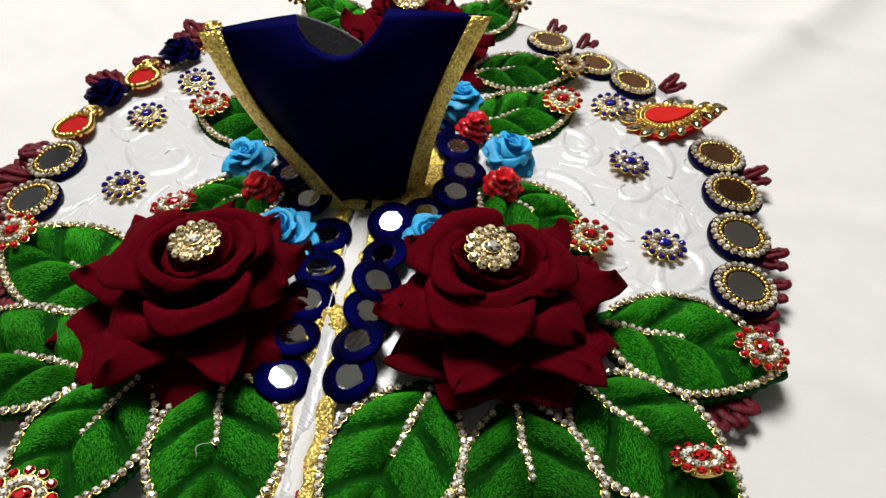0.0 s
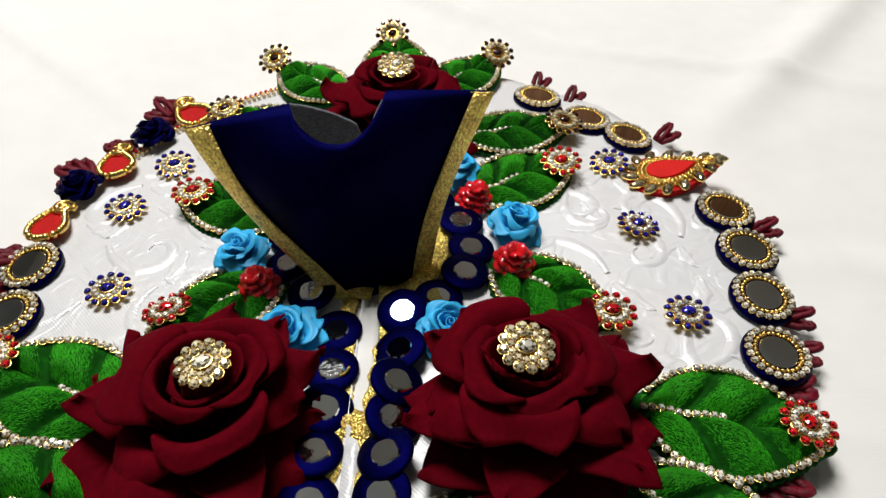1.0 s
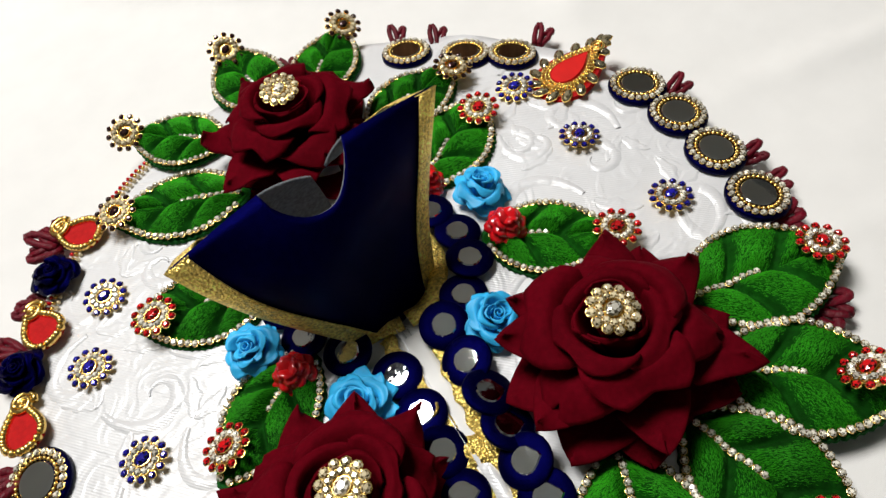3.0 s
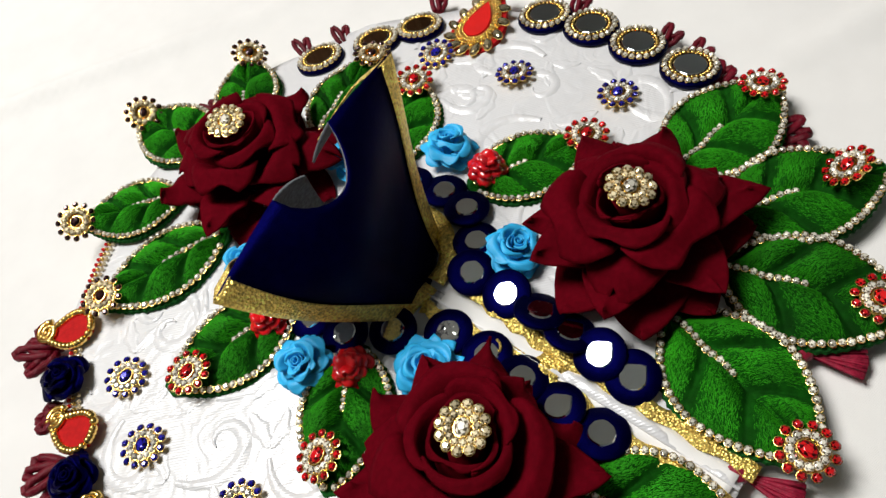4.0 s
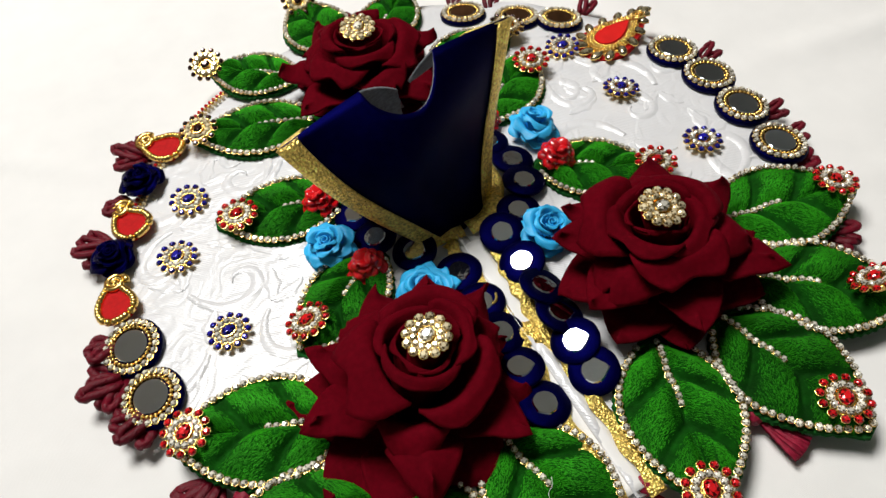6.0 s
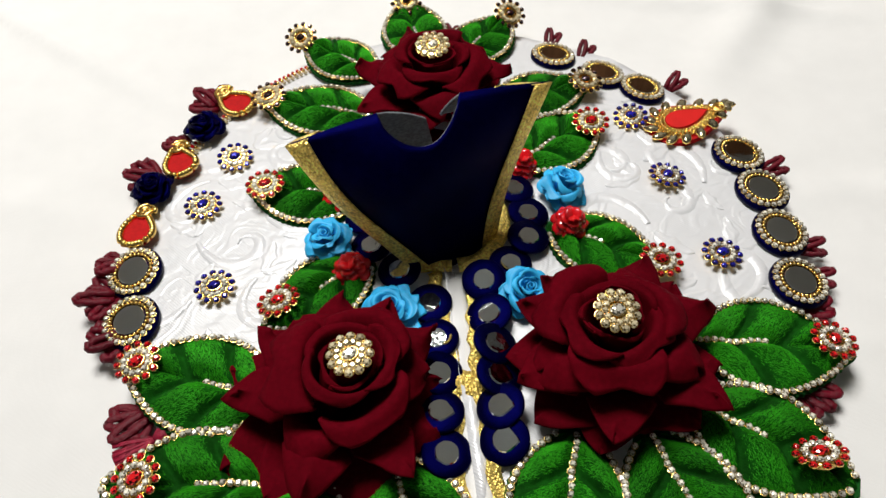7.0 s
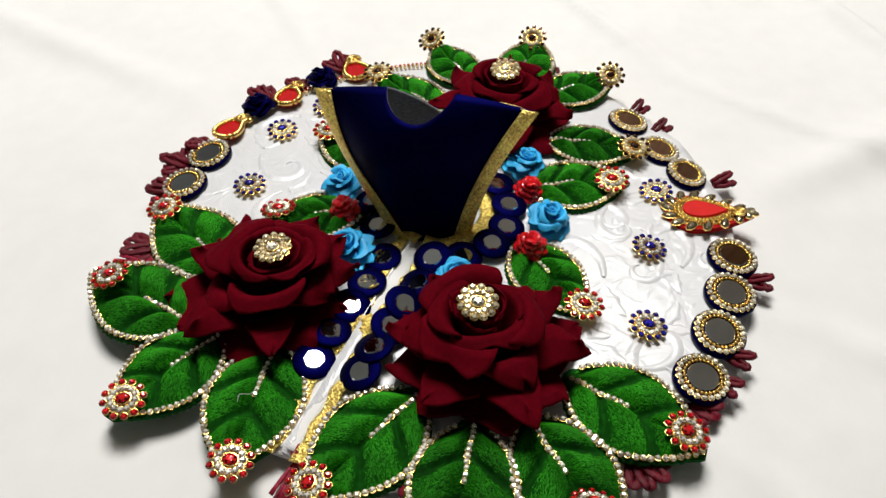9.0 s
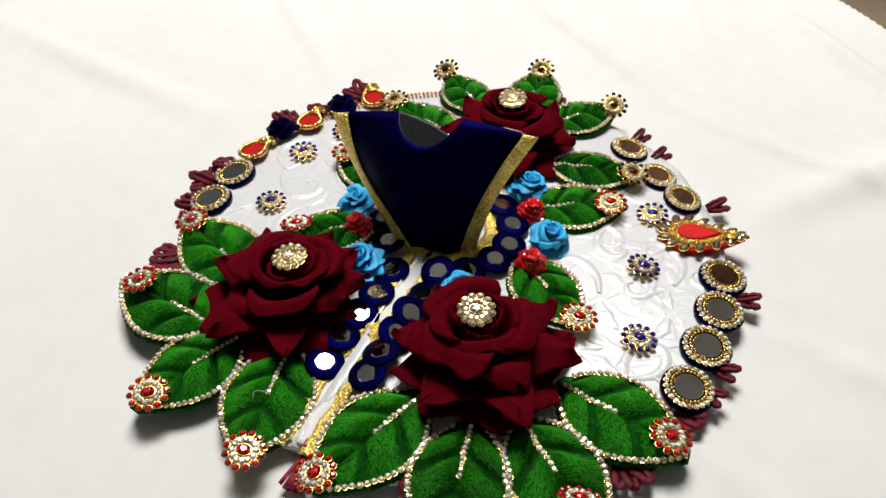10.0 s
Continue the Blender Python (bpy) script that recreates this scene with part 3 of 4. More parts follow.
def leaf_height(s, t):
    mid = min(1, abs(t) * 4) ** 0.6
    body = 0.0080 * (1.10 - 0.4 * s) * min(1, 0.3 + 2.2 * s) * (0.10 + 0.90 * leaf_puff(s, t)) * (0.12 + 0.88 * mid)
    return 0.0015 + (body + 0.0004) * max(0.0, 1 - abs(t) ** 2.4) * min(1, 6 * s * (1 - s) + 0.05)


def plush_leaf(L, W, seed):
    top = thing("velvet_leaf", "green crushed velvet leaf edged with clear rhinestone chain", "fabric leaf", "green leaves on the dress")
    rg = random.Random(seed)
    # felt backing with a frayed, serrated edge
    bm = bmesh.new()
    n = 90
    ring = []
    for k in range(n):
        f = k / n
        s, sgn = (2 * f, 1) if f < 0.5 else (2 - 2 * f, -1)
        w = leaf_half(max(0.0, min(1, s)), L, W) + 0.0014 + 0.0007 * (k % 2) + rg.uniform(0, 0.0005)
        ring.append((L * s + (0.0018 if s > 0.97 else 0) - (0.001 if s < 0.03 else 0), sgn * w))
    lo = [bm.verts.new((x, y, 0.0)) for x, y in ring]
    hi = [bm.verts.new((x * 0.995, y * 0.98, 0.0014)) for x, y in ring]
    bm.faces.new(lo), bm.faces.new(hi)
    for k in range(n):
        bm.faces.new((lo[k], lo[(k + 1) % n], hi[(k + 1) % n], hi[k]))
    part("backing", bm, FELT, top, smooth=False)
    # quilted plush
    bm = bmesh.new()
    rows = []
    for i in range(91):
        s = 0.005 + 0.99 * i / 90
        w = leaf_half(s, L, W)
        rows.append([(L * s, w * t, leaf_height(s, t)) for t in [-1 + 2 * k / 44 for k in range(45)]])
    grid(bm, rows)
    bmesh.ops.recalc_face_normals(bm, faces=bm.faces)
    # short bright pile lying along the puffs; bare creases show darker plush as painted shade
    for k in range(17000):
        s, t = rg.uniform(0.04, 0.96), rg.uniform(-0.95, 0.95)
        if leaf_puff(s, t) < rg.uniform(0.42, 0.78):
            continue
        w = leaf_half(s, L, W)
        x, y = L * s, w * t
        a = math.copysign(0.75, t) + 0.7 * noise.noise((x * 70, y * 70, seed)) + rg.uniform(-0.2, 0.2)
        ln, wd = rg.uniform(0.0010, 0.0022), 0.00016
        dx, dy = math.cos(a), math.sin(a)
        s2 = min(0.98, (x + dx * ln) / L)
        t2 = max(-0.99, min(0.99, (y + dy * ln) / max(1e-4, leaf_half(s2, L, W))))
        z, z2 = leaf_height(s, t) - 0.0002, leaf_height(s2, t2) + ln * rg.uniform(0.04, 0.30)
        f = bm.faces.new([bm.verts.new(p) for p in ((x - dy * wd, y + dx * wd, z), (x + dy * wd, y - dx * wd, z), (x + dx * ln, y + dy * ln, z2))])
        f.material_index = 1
    me = bpy.data.meshes.new("plush")
    bm.to_mesh(me)
    bm.free()
    me.materials.append(GREEN_SHADE)
    me.materials.append(PILE_LIT)
    me.polygons.foreach_set("use_smooth", [True] * len(me.polygons))
    part("plush", me, None, top)
    # rhinestone chain: both edges and half of the midrib
    pitch = 0.0029
    for sgn in (1, -1):
        pts = [Vector((L * s, sgn * (leaf_half(s, L, W) - 0.0002), 0)) for s in [i / 200 for i in range(201)]]
        acc = 0.0
        for a, b in zip(pts, pts[1:]):
            acc += (b - a).length
            if acc >= pitch:
                acc = 0.0
                if 0.05 * L < b.x < L * 0.985:
                    put_part("rhinestone", CHAIN, top, pose(b.x, b.y, 0.0024 + rg.uniform(0, 0.0004), rg.uniform(-10, 10), rg.uniform(-10, 10), rg.uniform(0, 90)))
    for k in range(int(0.46 * L / pitch)):
        x = 0.004 + k * pitch
        put_part("rhinestone", CHAIN, top, pose(x, 0.0004 * math.sin(k), leaf_height(x / L, 0.0) + 0.0012, rg.uniform(-10, 10), rg.uniform(-10, 10), rg.uniform(0, 90)))
    return top


BIG = [plush_leaf(0.066, 0.043, 1), plush_leaf(0.066, 0.042, 2)]
MED = [plush_leaf(0.058, 0.035, 3), plush_leaf(0.058, 0.036, 4)]
# base, tip, height of the base, rise of the tip
LEAVES = [
    (BIG, (0.089, -0.060), (0.150, -0.072), 0.006, 0.0), (BIG, (0.080, -0.084), (0.128, -0.124), 0.006, -0.0005), (BIG, (0.062, -0.094), (0.076, -0.158), 0.006, 0.0015),
    (BIG, (0.037, -0.090), (0.015, -0.154), 0.006, 0.002), (BIG, (-0.032, -0.092), (-0.018, -0.155), 0.006, 0.0), (BIG, (-0.057, -0.096), (-0.079, -0.152), 0.006, 0.0),
    (BIG, (-0.071, -0.098), (-0.138, -0.091), 0.006, 0.003), (BIG, (-0.072, -0.066), (-0.137, -0.040), 0.006, 0.002),
    (MED, (-0.034, -0.003), (-0.079, -0.032), 0.008, -0.001), (MED, (-0.034, 0.031), (-0.089, 0.050), 0.008, -0.001),
    (MED, (0.045, 0.005), (0.092, -0.027), 0.008, -0.001), (MED, (0.036, 0.042), (0.084, 0.073), 0.008, -0.001),
    (MED, (0.034, 0.087), (0.089, 0.099), 0.008, -0.001), (MED, (-0.026, 0.086), (-0.083, 0.109), 0.008, -0.001),
    (MED, (-0.024, 0.122), (-0.065, 0.156), 0.007, 0.002), (MED, (0.002, 0.130), (-0.003, 0.184), 0.007, 0.002), (MED, (0.018, 0.124), (0.057, 0.163), 0.007, 0.002),
]
used = set()
for n, (kinds, base, tip, z, rise) in enumerate(LEAVES):
    d = Vector(tip) - Vector(base)
    src = kinds[n % 2]
    L = 0.066 if kinds is BIG else 0.058
    size = d.length / L
    m = pose(base[0], base[1], z, 0, -math.degrees(math.atan2(rise, L)), math.degrees(math.atan2(d.y, d.x))) @ Matrix.Diagonal((size, min(1.0, size + 0.03), 1, 1))
    if id(src) in used:
        copy_thing(src, m)
    else:
        used.add(id(src))
        src.matrix_basis = m


# ---- rhinestone flower buttons ----
def flower_button(name, label, outer, inner, centre, group, count=12, dia=0.0185, oval=1.25, bead=0.175, reach=0.86, core=0.30, ring=0.175):
    top = thing(name, label, "rhinestone button", group)
    R = dia / 2
    bm = bmesh.new()
    lathe(bm, [(R * 0.60, 0.0), (R * 0.66, 0.0003), (R * 0.62, 0.0020), (R * 0.74, 0.0024), (R * 0.72, 0.0028), (R * 0.3, 0.0028)], 24)
    setting = part("setting", bm, GOLD, top, "gold metal setting")
    so, si = stone_mesh("petal_stone", R * bead, outer, 1.0), stone_mesh("ring_stone", R * ring, inner, 0.9)
    sc = stone_mesh("centre_stone", R * core, centre, 0.75, n=10, sx=oval)
    for k in range(count):
        a = 2 * math.pi * k / count
        put_part("outer_stone", so, setting, pose(R * reach * math.cos(a), R * reach * math.sin(a), 0.0024, 0, 8, math.degrees(a)))
        a += math.pi / count
        put_part("inner_stone", si, setting, pose(R * 0.54 * math.cos(a), R * 0.54 * math.sin(a), 0.0029, 0, 0, math.degrees(a)))
    put_part("centre_stone", sc, setting, pose(0, 0, 0.0029))
    return top


def place(src, spots):
    for n, m in enumerate(spots):
        if n:
            copy_thing(src, m)
        else:
            src.matrix_basis = m


place(flower_button("blue_rhinestone_button", "blue and clear rhinestone flower button on the white satin", SAPPHIRE, CRYSTAL, SAPPHIRE, "blue buttons on the skirt", dia=0.0170),
      [spot(x, y, skirt_z(x, y), rx, ry, rz) for x, y, rx, ry, rz in ((-0.097, 0.070, 8, 4, 20), (-0.110, 0.040, 2, 3, 60), (-0.101, -0.008, 0, 0, 10), (0.101, 0.070, 4, -4, 5), (0.106, 0.027, -6, 8, 40), (0.116, -0.020, -3, 4, 15))])
place(flower_button("red_rhinestone_button", "red and clear rhinestone flower button at a leaf tip", RUBY, CRYSTAL, RUBY, "red buttons on the leaf tips", dia=0.0178),
      [spot(x, y, z, rx, ry, rz) for x, y, z, rx, ry, rz in (
          (0.078, 0.063, 0.0125, 6, 0, 30), (0.087, -0.024, 0.0120, 0, 4, 10), (0.141, -0.070, 0.0110, -4, 8, 60), (0.116, -0.115, 0.0140, -34, -8, 20), (0.073, -0.143, 0.0115, 0, 0, 45), (0.016, -0.146, 0.0120, 3, -4, 75),
          (-0.017, -0.149, 0.0110, 2, 6, 10), (-0.073, -0.143, 0.0110, 4, 10, 40), (-0.119, -0.093, 0.0150, 4, -10, 20), (-0.126, -0.045, 0.0130, 4, -4, 33), (-0.072, -0.024, 0.0125, -12, -10, 5), (-0.080, 0.043, 0.0125, 0, 0, 25))])
place(flower_button("dark_rhinestone_button", "pale gold and dark garnet rhinestone flower button at a leaf tip", GARNET, CHAMPAGNE, GARNET, "dark buttons on the upper leaves", core=0.23, ring=0.185, bead=0.15),
      [spot(x, y, z, rx, ry, rz) for x, y, z, rx, ry, rz in ((-0.063, 0.152, 0.0140, 24, -10, 12), (-0.003, 0.177, 0.0150, 30, 0, 40), (0.053, 0.156, 0.0140, 24, 14, 25), (0.082, 0.094, 0.0125, 6, 10, 10), (-0.080, 0.106, 0.0125, 8, -4, 33))])
place(flower_button("clear_rhinestone_brooch", "clear champagne rhinestone brooch on the heart of a rose", CHAMPAGNE, CHAMPAGNE, CRYSTAL, "brooches on the roses", dia=0.0166, bead=0.215, reach=0.80),
      [spot(0.0515, -0.0665, 0.0455, 10, 5, 10), spot(-0.041, -0.0695, 0.0415, 4, -3, 25), spot(0.005, 0.0975, 0.0405, 10, 0, 50)])


# ---- navy velvet discs with mirrors, along the slit and round the waist ----
def mirror_disc(seed, mat, cut):
    top = thing("mirror_disc", "round navy velvet disc with a small mirror in its middle", "mirror sequin", "mirror discs on the dress")
    rg = random.Random(seed)
    bm = bmesh.new()
    lathe(bm, [(0.0082, 0.0), (0.0092, 0.0004), (0.0093, 0.0013), (0.0088, 0.0018), (0.0050, 0.0019), (0.001, 0.0019)], 40, wob=0.006)
    part("velvet_disc", bm, NAVY, top)
    bm = bmesh.new()
    ring = []
    for k in range(20):
        a = 2 * math.pi * k / 20
        r = 0.0048 * (1 + rg.uniform(-0.035, 0.035))
        if cut and abs((a + math.pi) % (2 * math.pi) - math.pi) < 0.5:
            r *= 1 + 0.22 * (1 - abs((a + math.pi) % (2 * math.pi) - math.pi) / 0.5)
        ring.append((r * math.cos(a), r * math.sin(a)))
    lo = [bm.verts.new((x, y, 0.0017)) for x, y in ring]
    hi = [bm.verts.new((x * 0.88, y * 0.88, 0.0024)) for x, y in ring]
    bm.faces.new(lo), bm.faces.new(hi)
    for k in range(20):
        bm.faces.new((lo[k], lo[(k + 1) % 20], hi[(k + 1) % 20], hi[k]))
    part("mirror", bm, mat, top, smooth=False)
    return top


DISCS = [mirror_disc(1, SEQUIN, False), mirror_disc(2, FOIL, True), mirror_disc(3, MIRROR, False)]
# x, y, tilt about x, tilt about y, kind
SPOTS = [
    (0.022, 0.041, -6, 6, 0), (0.0335, 0.027, -2, 9, 0), (0.0375, 0.012, 0, 10, 0), (0.0350, -0.002, 0, 8, 0), (0.0250, -0.0145, 2, 5, 2),
    (0.0125, -0.0225, 14.0, -2.7, 2), (0.0125, -0.0390, 1.6, -15.5, 2), (0.0118, -0.0540, 0, 24, 1), (0.0112, -0.0670, 1, 22, 1), (0.0103, -0.0800, -2.6, -17.9, 1), (0.0098, -0.0925, 8, -14, 1),
    (-0.022, -0.012, 3, -8, 0), (-0.0110, -0.0295, 1, -3, 0), (-0.0105, -0.0470, -1, -2, 0), (-0.0110, -0.0625, 4.3, 11.0, 2), (-0.0125, -0.0785, -7, 3, 1), (-0.0120, -0.0945, 0.5, 8.5, 2),
    (-0.033, 0.003, 0, -9, 0), (-0.035, 0.020, -2, -9, 0), (-0.024, 0.038, -6, -6, 2),
]
used = set()
for n, (x, y, rx, ry, kind) in enumerate(SPOTS):
    m = spot(x, y, skirt_z(x, y) + 0.0012 + 0.0008 * (n % 2) + 0.0085 * math.sin(math.radians(max(abs(rx), abs(ry)))), rx, ry, 50 * n if kind != 1 else -20)
    if kind in used:
        copy_thing(DISCS[kind], m)
    else:
        used.add(kind)
        DISCS[kind].matrix_basis = m

# ---- small flowers round the waist ----
RIBBON_RINGS = [([0, 120, 240],75, 0.001, 0.0038, 0.002, 0.0150, 0.0010, 0.0002, 0.1), ([40, 160, 280],72, 0.0015, 0.0058, 0.001, 0.0135, 0.0022, 0.0006, 0.3), ([10, 100, 190, 280],60, 0.002, 0.0076, 0.0, 0.0100, 0.0036, 0.0012, 0.4), ([45, 117, 189, 261, 333],50, 0.002, 0.0084, 0.0, 0.0050, 0.0044, 0.0012, 0.45)]
for n, (x, y, rx, ry) in enumerate(((-0.026, -0.032, 14, -10), (-0.0505, 0.0075, 6, -12), (-0.033, 0.059, -6, -6), (0.0283, -0.030, 14, 8), (0.0547, 0.0243, 4, 12), (0.031, 0.059, -4, 8))):
    r = velvet_rose("ribbon_rose", "small sky blue satin ribbon rose beside the waist", SKY, "blue ribbon roses on the dress", RIBBON_RINGS, (0.0034, 0.0150, 2.0, 0.003), 60 + n, 0.00035)
    r.matrix_basis = spot(x, y, 0.0080, rx, ry, 47 * n) @ Matrix.Scale(0.88, 4)


def resin_flower(seed):
    top = thing("resin_flower", "small glossy red resin flower at the foot of a leaf", "resin flower", "red resin flowers on the dress")
    bm = bmesh.new()
    lathe(bm, [(0.0056, 0.0), (0.0066, 0.0012), (0.0052, 0.0040), (0.0020, 0.0052)], 20)
    part("base", bm, RESIN, top)
    bm = bmesh.new()
    rows = []
    for i in range(6):
        s = i / 5
        rows.append([(0.0005 + 0.0042 * s, 0.0031 * t * math.sin(math.pi * (0.2 + 0.7 * s)), 0.0010 * (1 - t * t) - 0.0008 * s * s) for t in (-1, -0.5, 0, 0.5, 1)])
    grid(bm, rows)
    thicken(bm, -0.0005)
    me = to_mesh("petal", bm, RESIN)
    for num, r, z, up, off in ((7, 0.0038, 0.0018, 12, 0), (6, 0.0022, 0.0038, 0, 25), (4, 0.0008, 0.0052, -18, 5), (3, 0.0001, 0.0060, -45, 30)):
        for k in range(num):
            a = 360 * k / num + off
            put_part("petal", me, top, pose(r * math.cos(math.radians(a)), r * math.sin(math.radians(a)), z, 0, up, a))
    return top


place(resin_flower(1), [spot(0.0537, 0.0013, 0.0135, 10, 6, 0), spot(0.0395, 0.0415, 0.0105, 4, 8, 30), spot(-0.0421, -0.0095, 0.0115, 8, -8, 70), spot(-0.046, 0.033, 0.0115, 0, -8, 15)])


# ---- rim of the skirt: framed mirrors, paisleys, rosettes, cords ----
def rim_mirror(sx, sy):
    top = thing("framed_mirror", "round mirror framed by gold beads and clear rhinestones on navy felt", "mirror brooch", "framed mirrors on the rim")
    bm = bmesh.new()
    lathe(bm, [(0.0120, 0.0), (0.0131, 0.0006), (0.0131, 0.0022), (0.0123, 0.0028), (0.004, 0.0028)], 40, sx, sy, wob=0.01)
    pad = part("felt_pad", bm, NAVY, top)
    bm = bmesh.new()
    lathe(bm, [(0.0072, 0.0028), (0.0072, 0.0037), (0.0069, 0.0039), (0.0010, 0.0039)], 32, sx, sy)
    part("mirror", bm, MIRROR, pad, smooth=False)
    for k in range(22):
        a = 2 * math.pi * k / 22
        put_part("rhinestone", RIMSTONE, pad, pose(0.0109 * sx * math.cos(a), 0.0109 * sy * math.sin(a), 0.0028, 0, 0, math.degrees(a)))
    for k in range(28):
        a = 2 * math.pi * k / 28
        put_part("gold_bead", BEAD, pad, pose(0.0085 * sx * math.cos(a), 0.0085 * sy * math.sin(a), 0.0029))
    return top


RM = rim_mirror(1.0, 0.93)
OV = rim_mirror(0.95, 0.78)
tagged(OV, "oval mirror framed by gold beads and clear rhinestones on navy felt")
place(RM, [spot(x, y, 0.0055, rx, ry, math.degrees(math.atan2(y - CY, x - CX)) + 90) for x, y, rx, ry in (
    (0.143, -0.038, -2, 6), (0.146, -0.011, 0, 5), (0.1475, 0.014, -2, 4), (0.145, 0.038, -4, 4), (-0.137, 0.006, 2, -6), (-0.135, -0.020, 0, -6))])
place(OV, [spot(x, y, 0.0055, rx, ry, math.degrees(math.atan2(y - CY, x - CX)) + 90) for x, y, rx, ry in ((0.113, 0.0915, -3, 3), (0.0955, 0.106, -3, 2), (0.073, 0.1255, -2, 2))])


def drop_outline(a, b, n=40, hook=0.0):
    """A paisley: round at one end, pointed and bent at the other."""
    out = []
    for k in range(n):
        t = 2 * math.pi * k / n
        x = -math.cos(t) * a
        y = math.sin(t) * math.sin(t / 2) ** 1.1 * b if t <= math.pi else math.sin(t) * math.sin((2 * math.pi - t) / 2) ** 1.1 * b
        s = max(0.0, (-x / a + 0.1)) / 1.1
        out.append((x, y + hook * s * s))
    return out


def rope(bm, pts, r, step):
    """A row of beads along a closed line."""
    acc = 0.0
    for a, b in zip(pts, pts[1:] + pts[:1]):
        a, b = Vector(a), Vector(b)
        acc += (b - a).length
        if acc >= step:
            acc = 0.0
            ball(bm, b, r, 1.0, 6)


def plate(bm, outline, z0, z1):
    n = len(outline)
    lo, hi = [bm.verts.new((x, y, z0)) for x, y in outline], [bm.verts.new((x * 0.97, y * 0.97, z1)) for x, y in outline]
    bm.faces.new(lo), bm.faces.new(hi)
    for k in range(n):
        bm.faces.new((lo[k], lo[(k + 1) % n], hi[(k + 1) % n], hi[k]))


def small_paisley():
    top = thing("paisley_patch", "small red paisley patch bordered with twisted gold cord", "paisley patch", "paisley patches on the rim")
    o = drop_outline(0.0115, 0.0098, hook=0.004)
    bm = bmesh.new()
    plate(bm, o, 0.0, 0.0022)
    part("red_felt", bm, REDFELT, top, smooth=False)
    bm = bmesh.new()
    rope(bm, [(x, y, 0.0024) for x, y in o], 0.0018, 0.0015)
    part("gold_border", bm, GOLD, top)
    bm = bmesh.new()
    coil = [(-0.0085 + (0.0050 - 0.0010 * i / 6) * math.cos(i * 0.5 + 1), 0.0042 + (0.0050 - 0.0010 * i / 6) * math.sin(i * 0.5 + 1), 0.0030) for i in range(24)]
    tube(bm, coil, 0.0013, 6)
    part("gold_coil", bm, GOLD, top)
    return top


place(small_paisley(), [pose(-0.100, 0.111, 0.007, 5, -4, -30), pose(-0.1245, 0.071, 0.007, 3, -6, -60), pose(-0.139, 0.0305, 0.007, 2, -6, -80)])

ROSETTE = [([0, 120, 240],75, 0.001, 0.0045, 0.001, 0.0115, 0.0010, 0.0002, 0.0), ([40, 130, 220, 310],60, 0.0015, 0.0066, 0.0, 0.0092, 0.0020, 0.0008, 0.1), ([10, 82, 154, 226, 298],50, 0.002, 0.0085, 0.0, 0.0060, 0.0032, 0.0012, 0.1)]
for n, (x, y) in enumerate(((-0.113, 0.0925), (-0.1345, 0.053))):
    r = velvet_rose("velvet_rosette", "small navy velvet rosette on the rim of the skirt", NAVY, "navy rosettes on the rim", ROSETTE, (0.0036, 0.0115, 2.0, 0.002), 90 + n, 0.0006)
    r.matrix_basis = pose(x, y, 0.0065, 0, 0, 40 * n) @ Matrix.Scale(0.82, 4)


def big_brooch():
    top = thing("paisley_brooch", "large red and gold paisley brooch ringed with smoky stones", "brooch")
    o = drop_outline(0.0150, 0.0112, 48, hook=-0.002)
    bm = bmesh.new()
    plate(bm, [(x * 1.50, y * 1.62) for x, y in o], 0.0, 0.0026)
    part("felt_pad", bm, REDFELT, top, smooth=False)
    bm = bmesh.new()
    plate(bm, [(x * 1.28, y * 1.32) for x, y in o], 0.0026, 0.0040)
    part("gold_plate", bm, GOLD, top, smooth=False)
    bm = bmesh.new()
    plate(bm, [(x * 0.74 + 0.002, y * 0.72) for x, y in o], 0.0040, 0.0056)
    part("red_drop", bm, REDENAMEL, top, "flat red enamel drop", smooth=False)
    for f, r in ((0.84, 0.0008), (0.98, 0.0010), (1.12, 0.0008)):
        bm = bmesh.new()
        rope(bm, [(x * f + 0.002 * (1.2 - f), y * f, 0.0046) for x, y in o], r, r * 1.1)
        part("gold_rope", bm, GOLD, top)
    me = stone_mesh("leaf_stone", 0.0023, SMOKE, 0.8, 8, sx=1.75)
    n = len(o)
    for k in range(0, n, 3):
        x, y = o[k]
        a = math.atan2(o[(k + 1) % n][1] - o[k - 1][1], o[(k + 1) % n][0] - o[k - 1][0])
        put_part("leaf_stone", me, top, pose(x * 1.36, y * 1.45, 0.0030, 0, 0, math.degrees(a) + 62))
    bm = bmesh.new()
    tube(bm, [(-0.0145 + 0.0035 * (1 - i / 30) * math.cos(i * 0.45), -0.001 + 0.0035 * (1 - i / 30) * math.sin(i * 0.45), 0.0056) for i in range(26)], 0.0008, 6)
    part("gold_coil", bm, GOLD, top)
    return top


big_brooch().matrix_basis = pose(0.1295, 0.0625, 0.0068, 2, 6, 187)


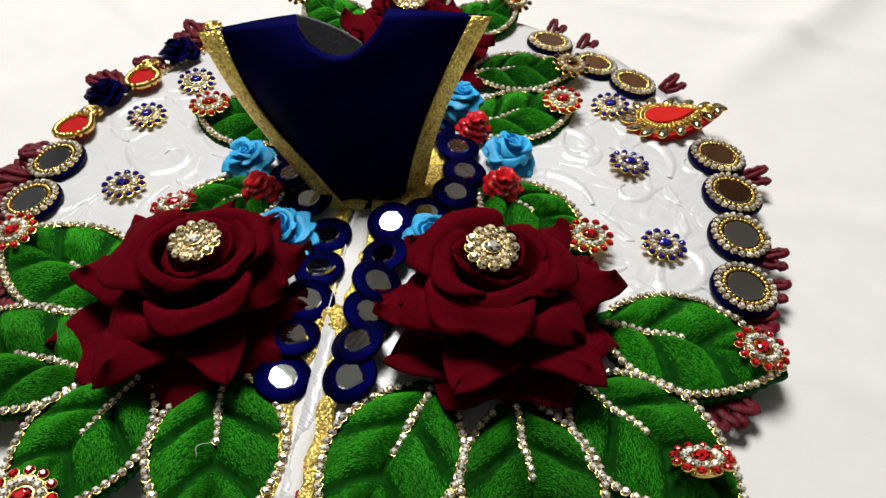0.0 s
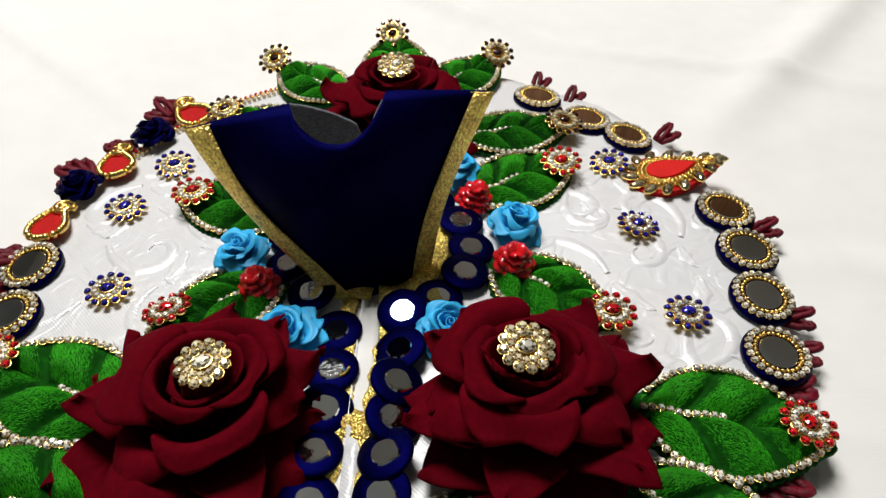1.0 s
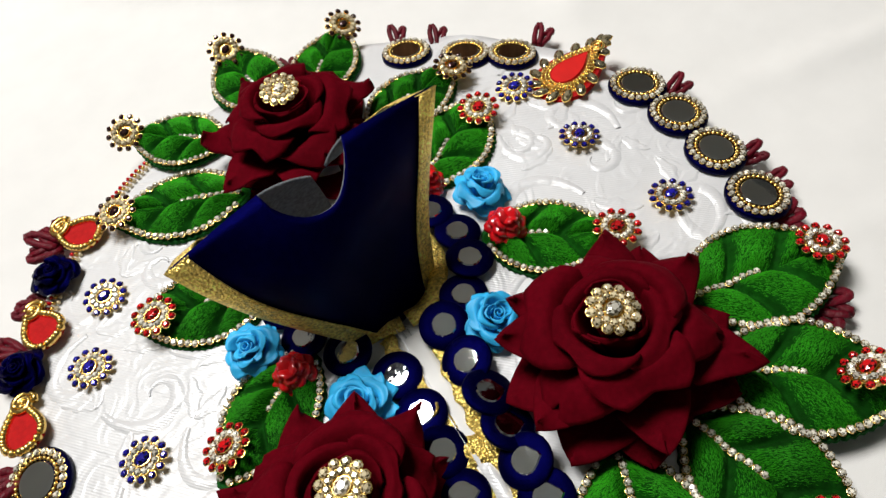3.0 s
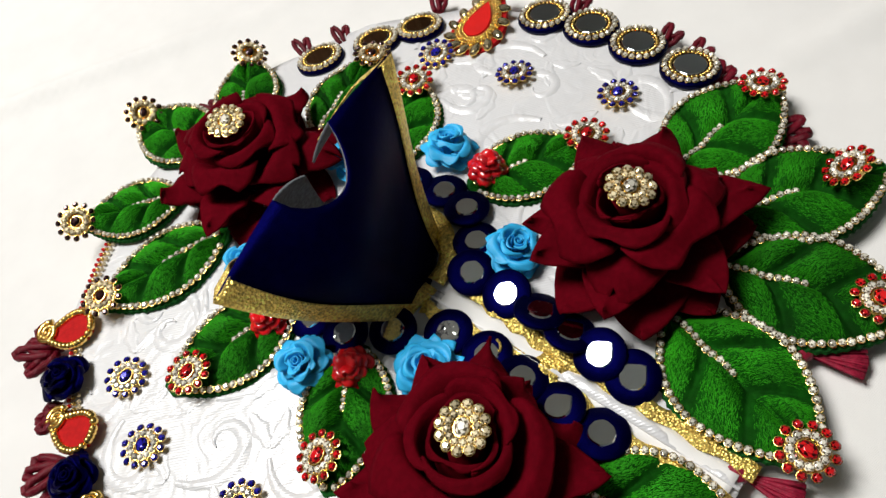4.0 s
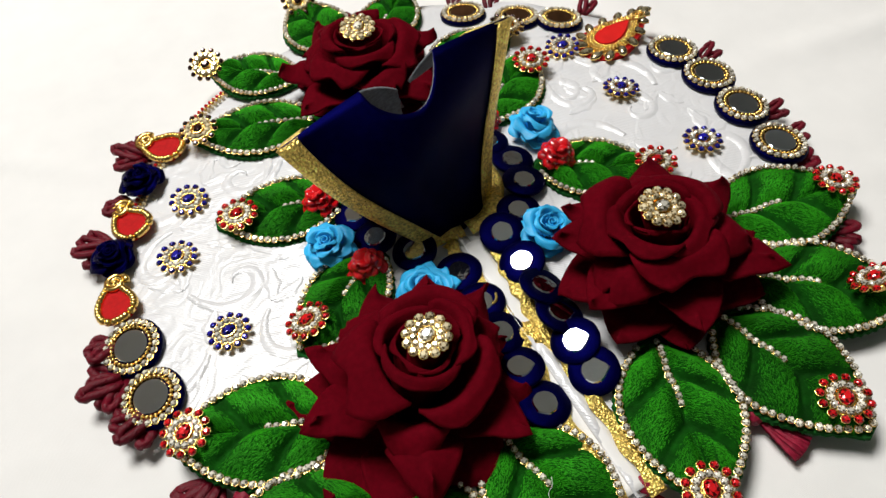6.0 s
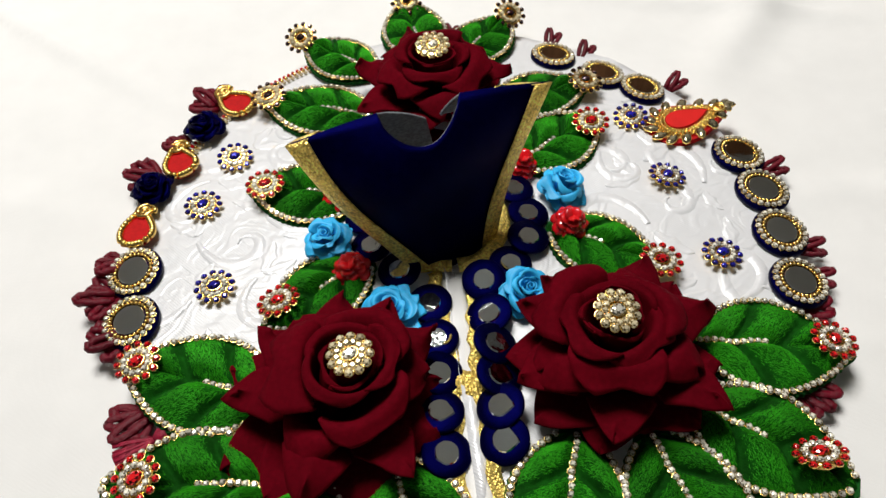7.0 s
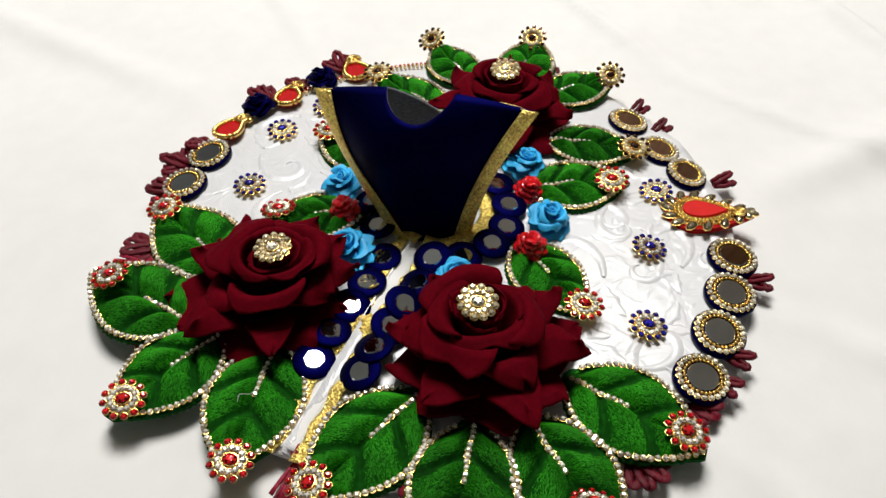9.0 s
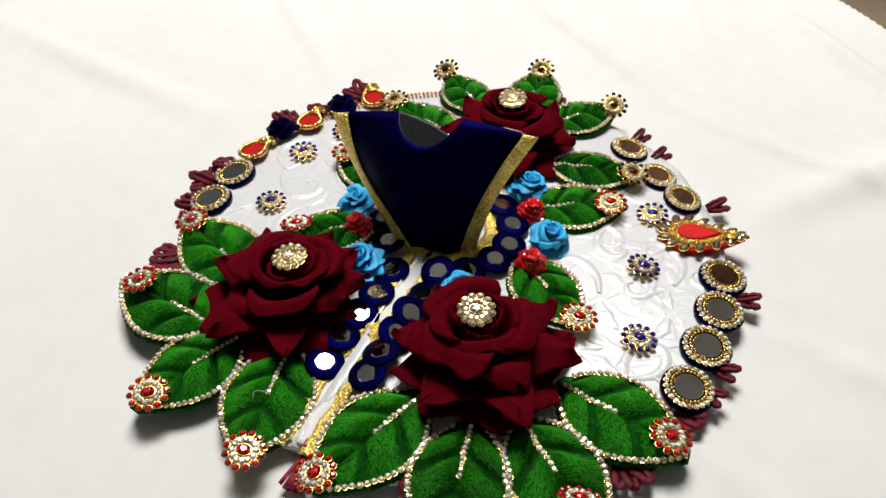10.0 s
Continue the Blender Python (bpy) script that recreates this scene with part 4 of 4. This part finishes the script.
def cord_loops(seed, n, size, thick):
    top = thing("cord_loops", "bunch of shiny maroon satin cord loops at the rim", "cord loops", "maroon cord loops on the rim")
    rg = random.Random(seed)
    for k in range(n):
        a = math.radians((k - (n - 1) / 2) * 30 + rg.uniform(-8, 8))
        ln, wd = size * rg.uniform(0.85, 1.2), size * rg.uniform(0.20, 0.29)
        pts = []
        for i in range(15):
            s = i / 14
            x = ln * math.sin(math.pi * s)
            y = wd * (math.cos(math.pi * s)) * (0.5 + 0.6 * math.sin(math.pi * s))
            pts.append((x * math.cos(a) - y * math.sin(a), x * math.sin(a) + y * math.cos(a), 0.0028 + 0.0032 * math.sin(math.pi * s) * rg.uniform(0.6, 1.2) + 0.0016 * (k % 3)))
        bm = bmesh.new()
        tube(bm, pts, thick, 8)
        part("loop", bm, CORD, top)
    return top


LOOPS = [cord_loops(5, 4, 0.0125, 0.0018), cord_loops(6, 5, 0.0130, 0.0018), cord_loops(7, 3, 0.011, 0.0018)]
SMALL = cord_loops(8, 2, 0.0095, 0.0013)
used = set()
for n, (deg, r, kind) in enumerate(((138, 0.154, 1), (150, 0.146, 2), (159, 0.150, 0), (179, 0.148, 2), (186, 0.150, 1), (194, 0.146, 0), (209, 0.148, 0), (215, 0.150, 1), (231, 0.148, 2),
                                    (-23, 0.149, 2), (-37, 0.151, 0))):
    a = math.radians(deg)
    m = pose(CX + r * math.cos(a), CY + r * math.sin(a), 0.0004, 0, 0, deg) @ Matrix.Diagonal((1, 1, 0.55 if deg > 200 or deg < 0 else 1, 1))
    src = LOOPS[kind]
    if kind in used:
        copy_thing(src, m)
    else:
        used.add(kind)
        src.matrix_basis = m
place(SMALL, [pose(CX + r * math.cos(math.radians(d)), CY + r * math.sin(math.radians(d)), 0.0006, 0, 0, d) for d, r in ((-17, 0.150), (-11, 0.149), (7, 0.150), (34, 0.148), (54, 0.142), (62, 0.145), (84, 0.142))])


def tassel(seed):
    top = thing("thread_tassel", "maroon thread tassel lying between two leaves", "tassel", "tassels at the hem")
    rg = random.Random(seed)
    bm = bmesh.new()
    tube(bm, [(0, 0, 0.004), (0.003, 0, 0.0045), (0.006, 0, 0.0045), (0.008, 0, 0.004)], 0.0032, 9, taper=lambda s: 0.7 + 0.5 * math.sin(math.pi * s))
    part("knot", bm, TASSEL, top)
    bm = bmesh.new()
    for k in range(46):
        a, h = rg.uniform(-0.34, 0.34), rg.uniform(0.0, 1.0)
        tube(bm, [(0.007 + s * 0.017 * math.cos(a), s * 0.017 * math.sin(a) * (1.15 - 0.2 * s), 0.0035 + 0.0032 * (h - 0.4) * (0.5 + s) - 0.0012 * s) for s in (0, 0.25, 0.5, 0.75, 1)], 0.0006, 5)
    tagged(part("threads", bm, TASSEL, top), kind="stuff")
    return top


place(tassel(3), [pose(0.0015, -0.128, 0.0, 0, 0, -80), pose(0.047, -0.126, 0.0, 0, 0, -70), pose(0.104, -0.094, 0.0, 0, 0, -42), pose(-0.112, -0.070, 0.0, 0, 0, 200)])

# beaded braid along the rim, seen between the ornaments
braid = thing("beaded_braid", "narrow gold and maroon beaded braid along the rim", "braid")
for name, mat, r, dz in (("gold_bead_row", GOLD, 0.1425, 0.0), ("maroon_bead_row", RUBY, 0.1448, -0.0004), ("clear_bead_row", CHAMPAGNE, 0.1402, 0.0)):
    bm = bmesh.new()
    for k in range(330):
        a = 2 * math.pi * k / 330
        if not (math.radians(116) < a < math.radians(152) or math.radians(194) < a < math.radians(236)):
            continue
        x, y = CX + r * math.cos(a), CY + r * math.sin(a)
        ball(bm, (x, y, skirt_z(x, y) + 0.0011 + dz), 0.0011, 0.9, 5)
    tagged(part(name, bm, mat, braid), kind="stuff")


def loose_thread(pts, label):
    top = thing("loose_thread", label, "thread", "loose threads on the dress")
    bm = bmesh.new()
    tube(bm, pts, 0.00008, 5)
    part("strand", bm, THREAD, top)
    return top


rg = random.Random(12)
for x, y, z, a, n in ((-0.028, -0.128, 0.0150, 95, 10), (0.036, -0.094, 0.0135, 20, 12)):
    pts, h = [], math.radians(a)
    for i in range(n):
        h += rg.uniform(-0.7, 0.7)
        x += 0.0011 * math.cos(h)
        y += 0.0011 * math.sin(h)
        pts.append((x, y, z + 0.0008 * math.sin(i * 0.7)))
    loose_thread(pts, "fine white loose thread stuck between rose and leaf")

# a short end of gold thread caught on a mirror disc
hook = thing("loose_thread", "short gold thread end caught on a mirror disc", "thread", "loose threads on the dress")
bm = bmesh.new()
tube(bm, [(-0.0075, -0.0505, 0.0118), (-0.0062, -0.0502, 0.0126), (-0.0050, -0.0490, 0.0130), (-0.0044, -0.0472, 0.0128)], 0.0005, 6)
part("strand", bm, LACE, hook)
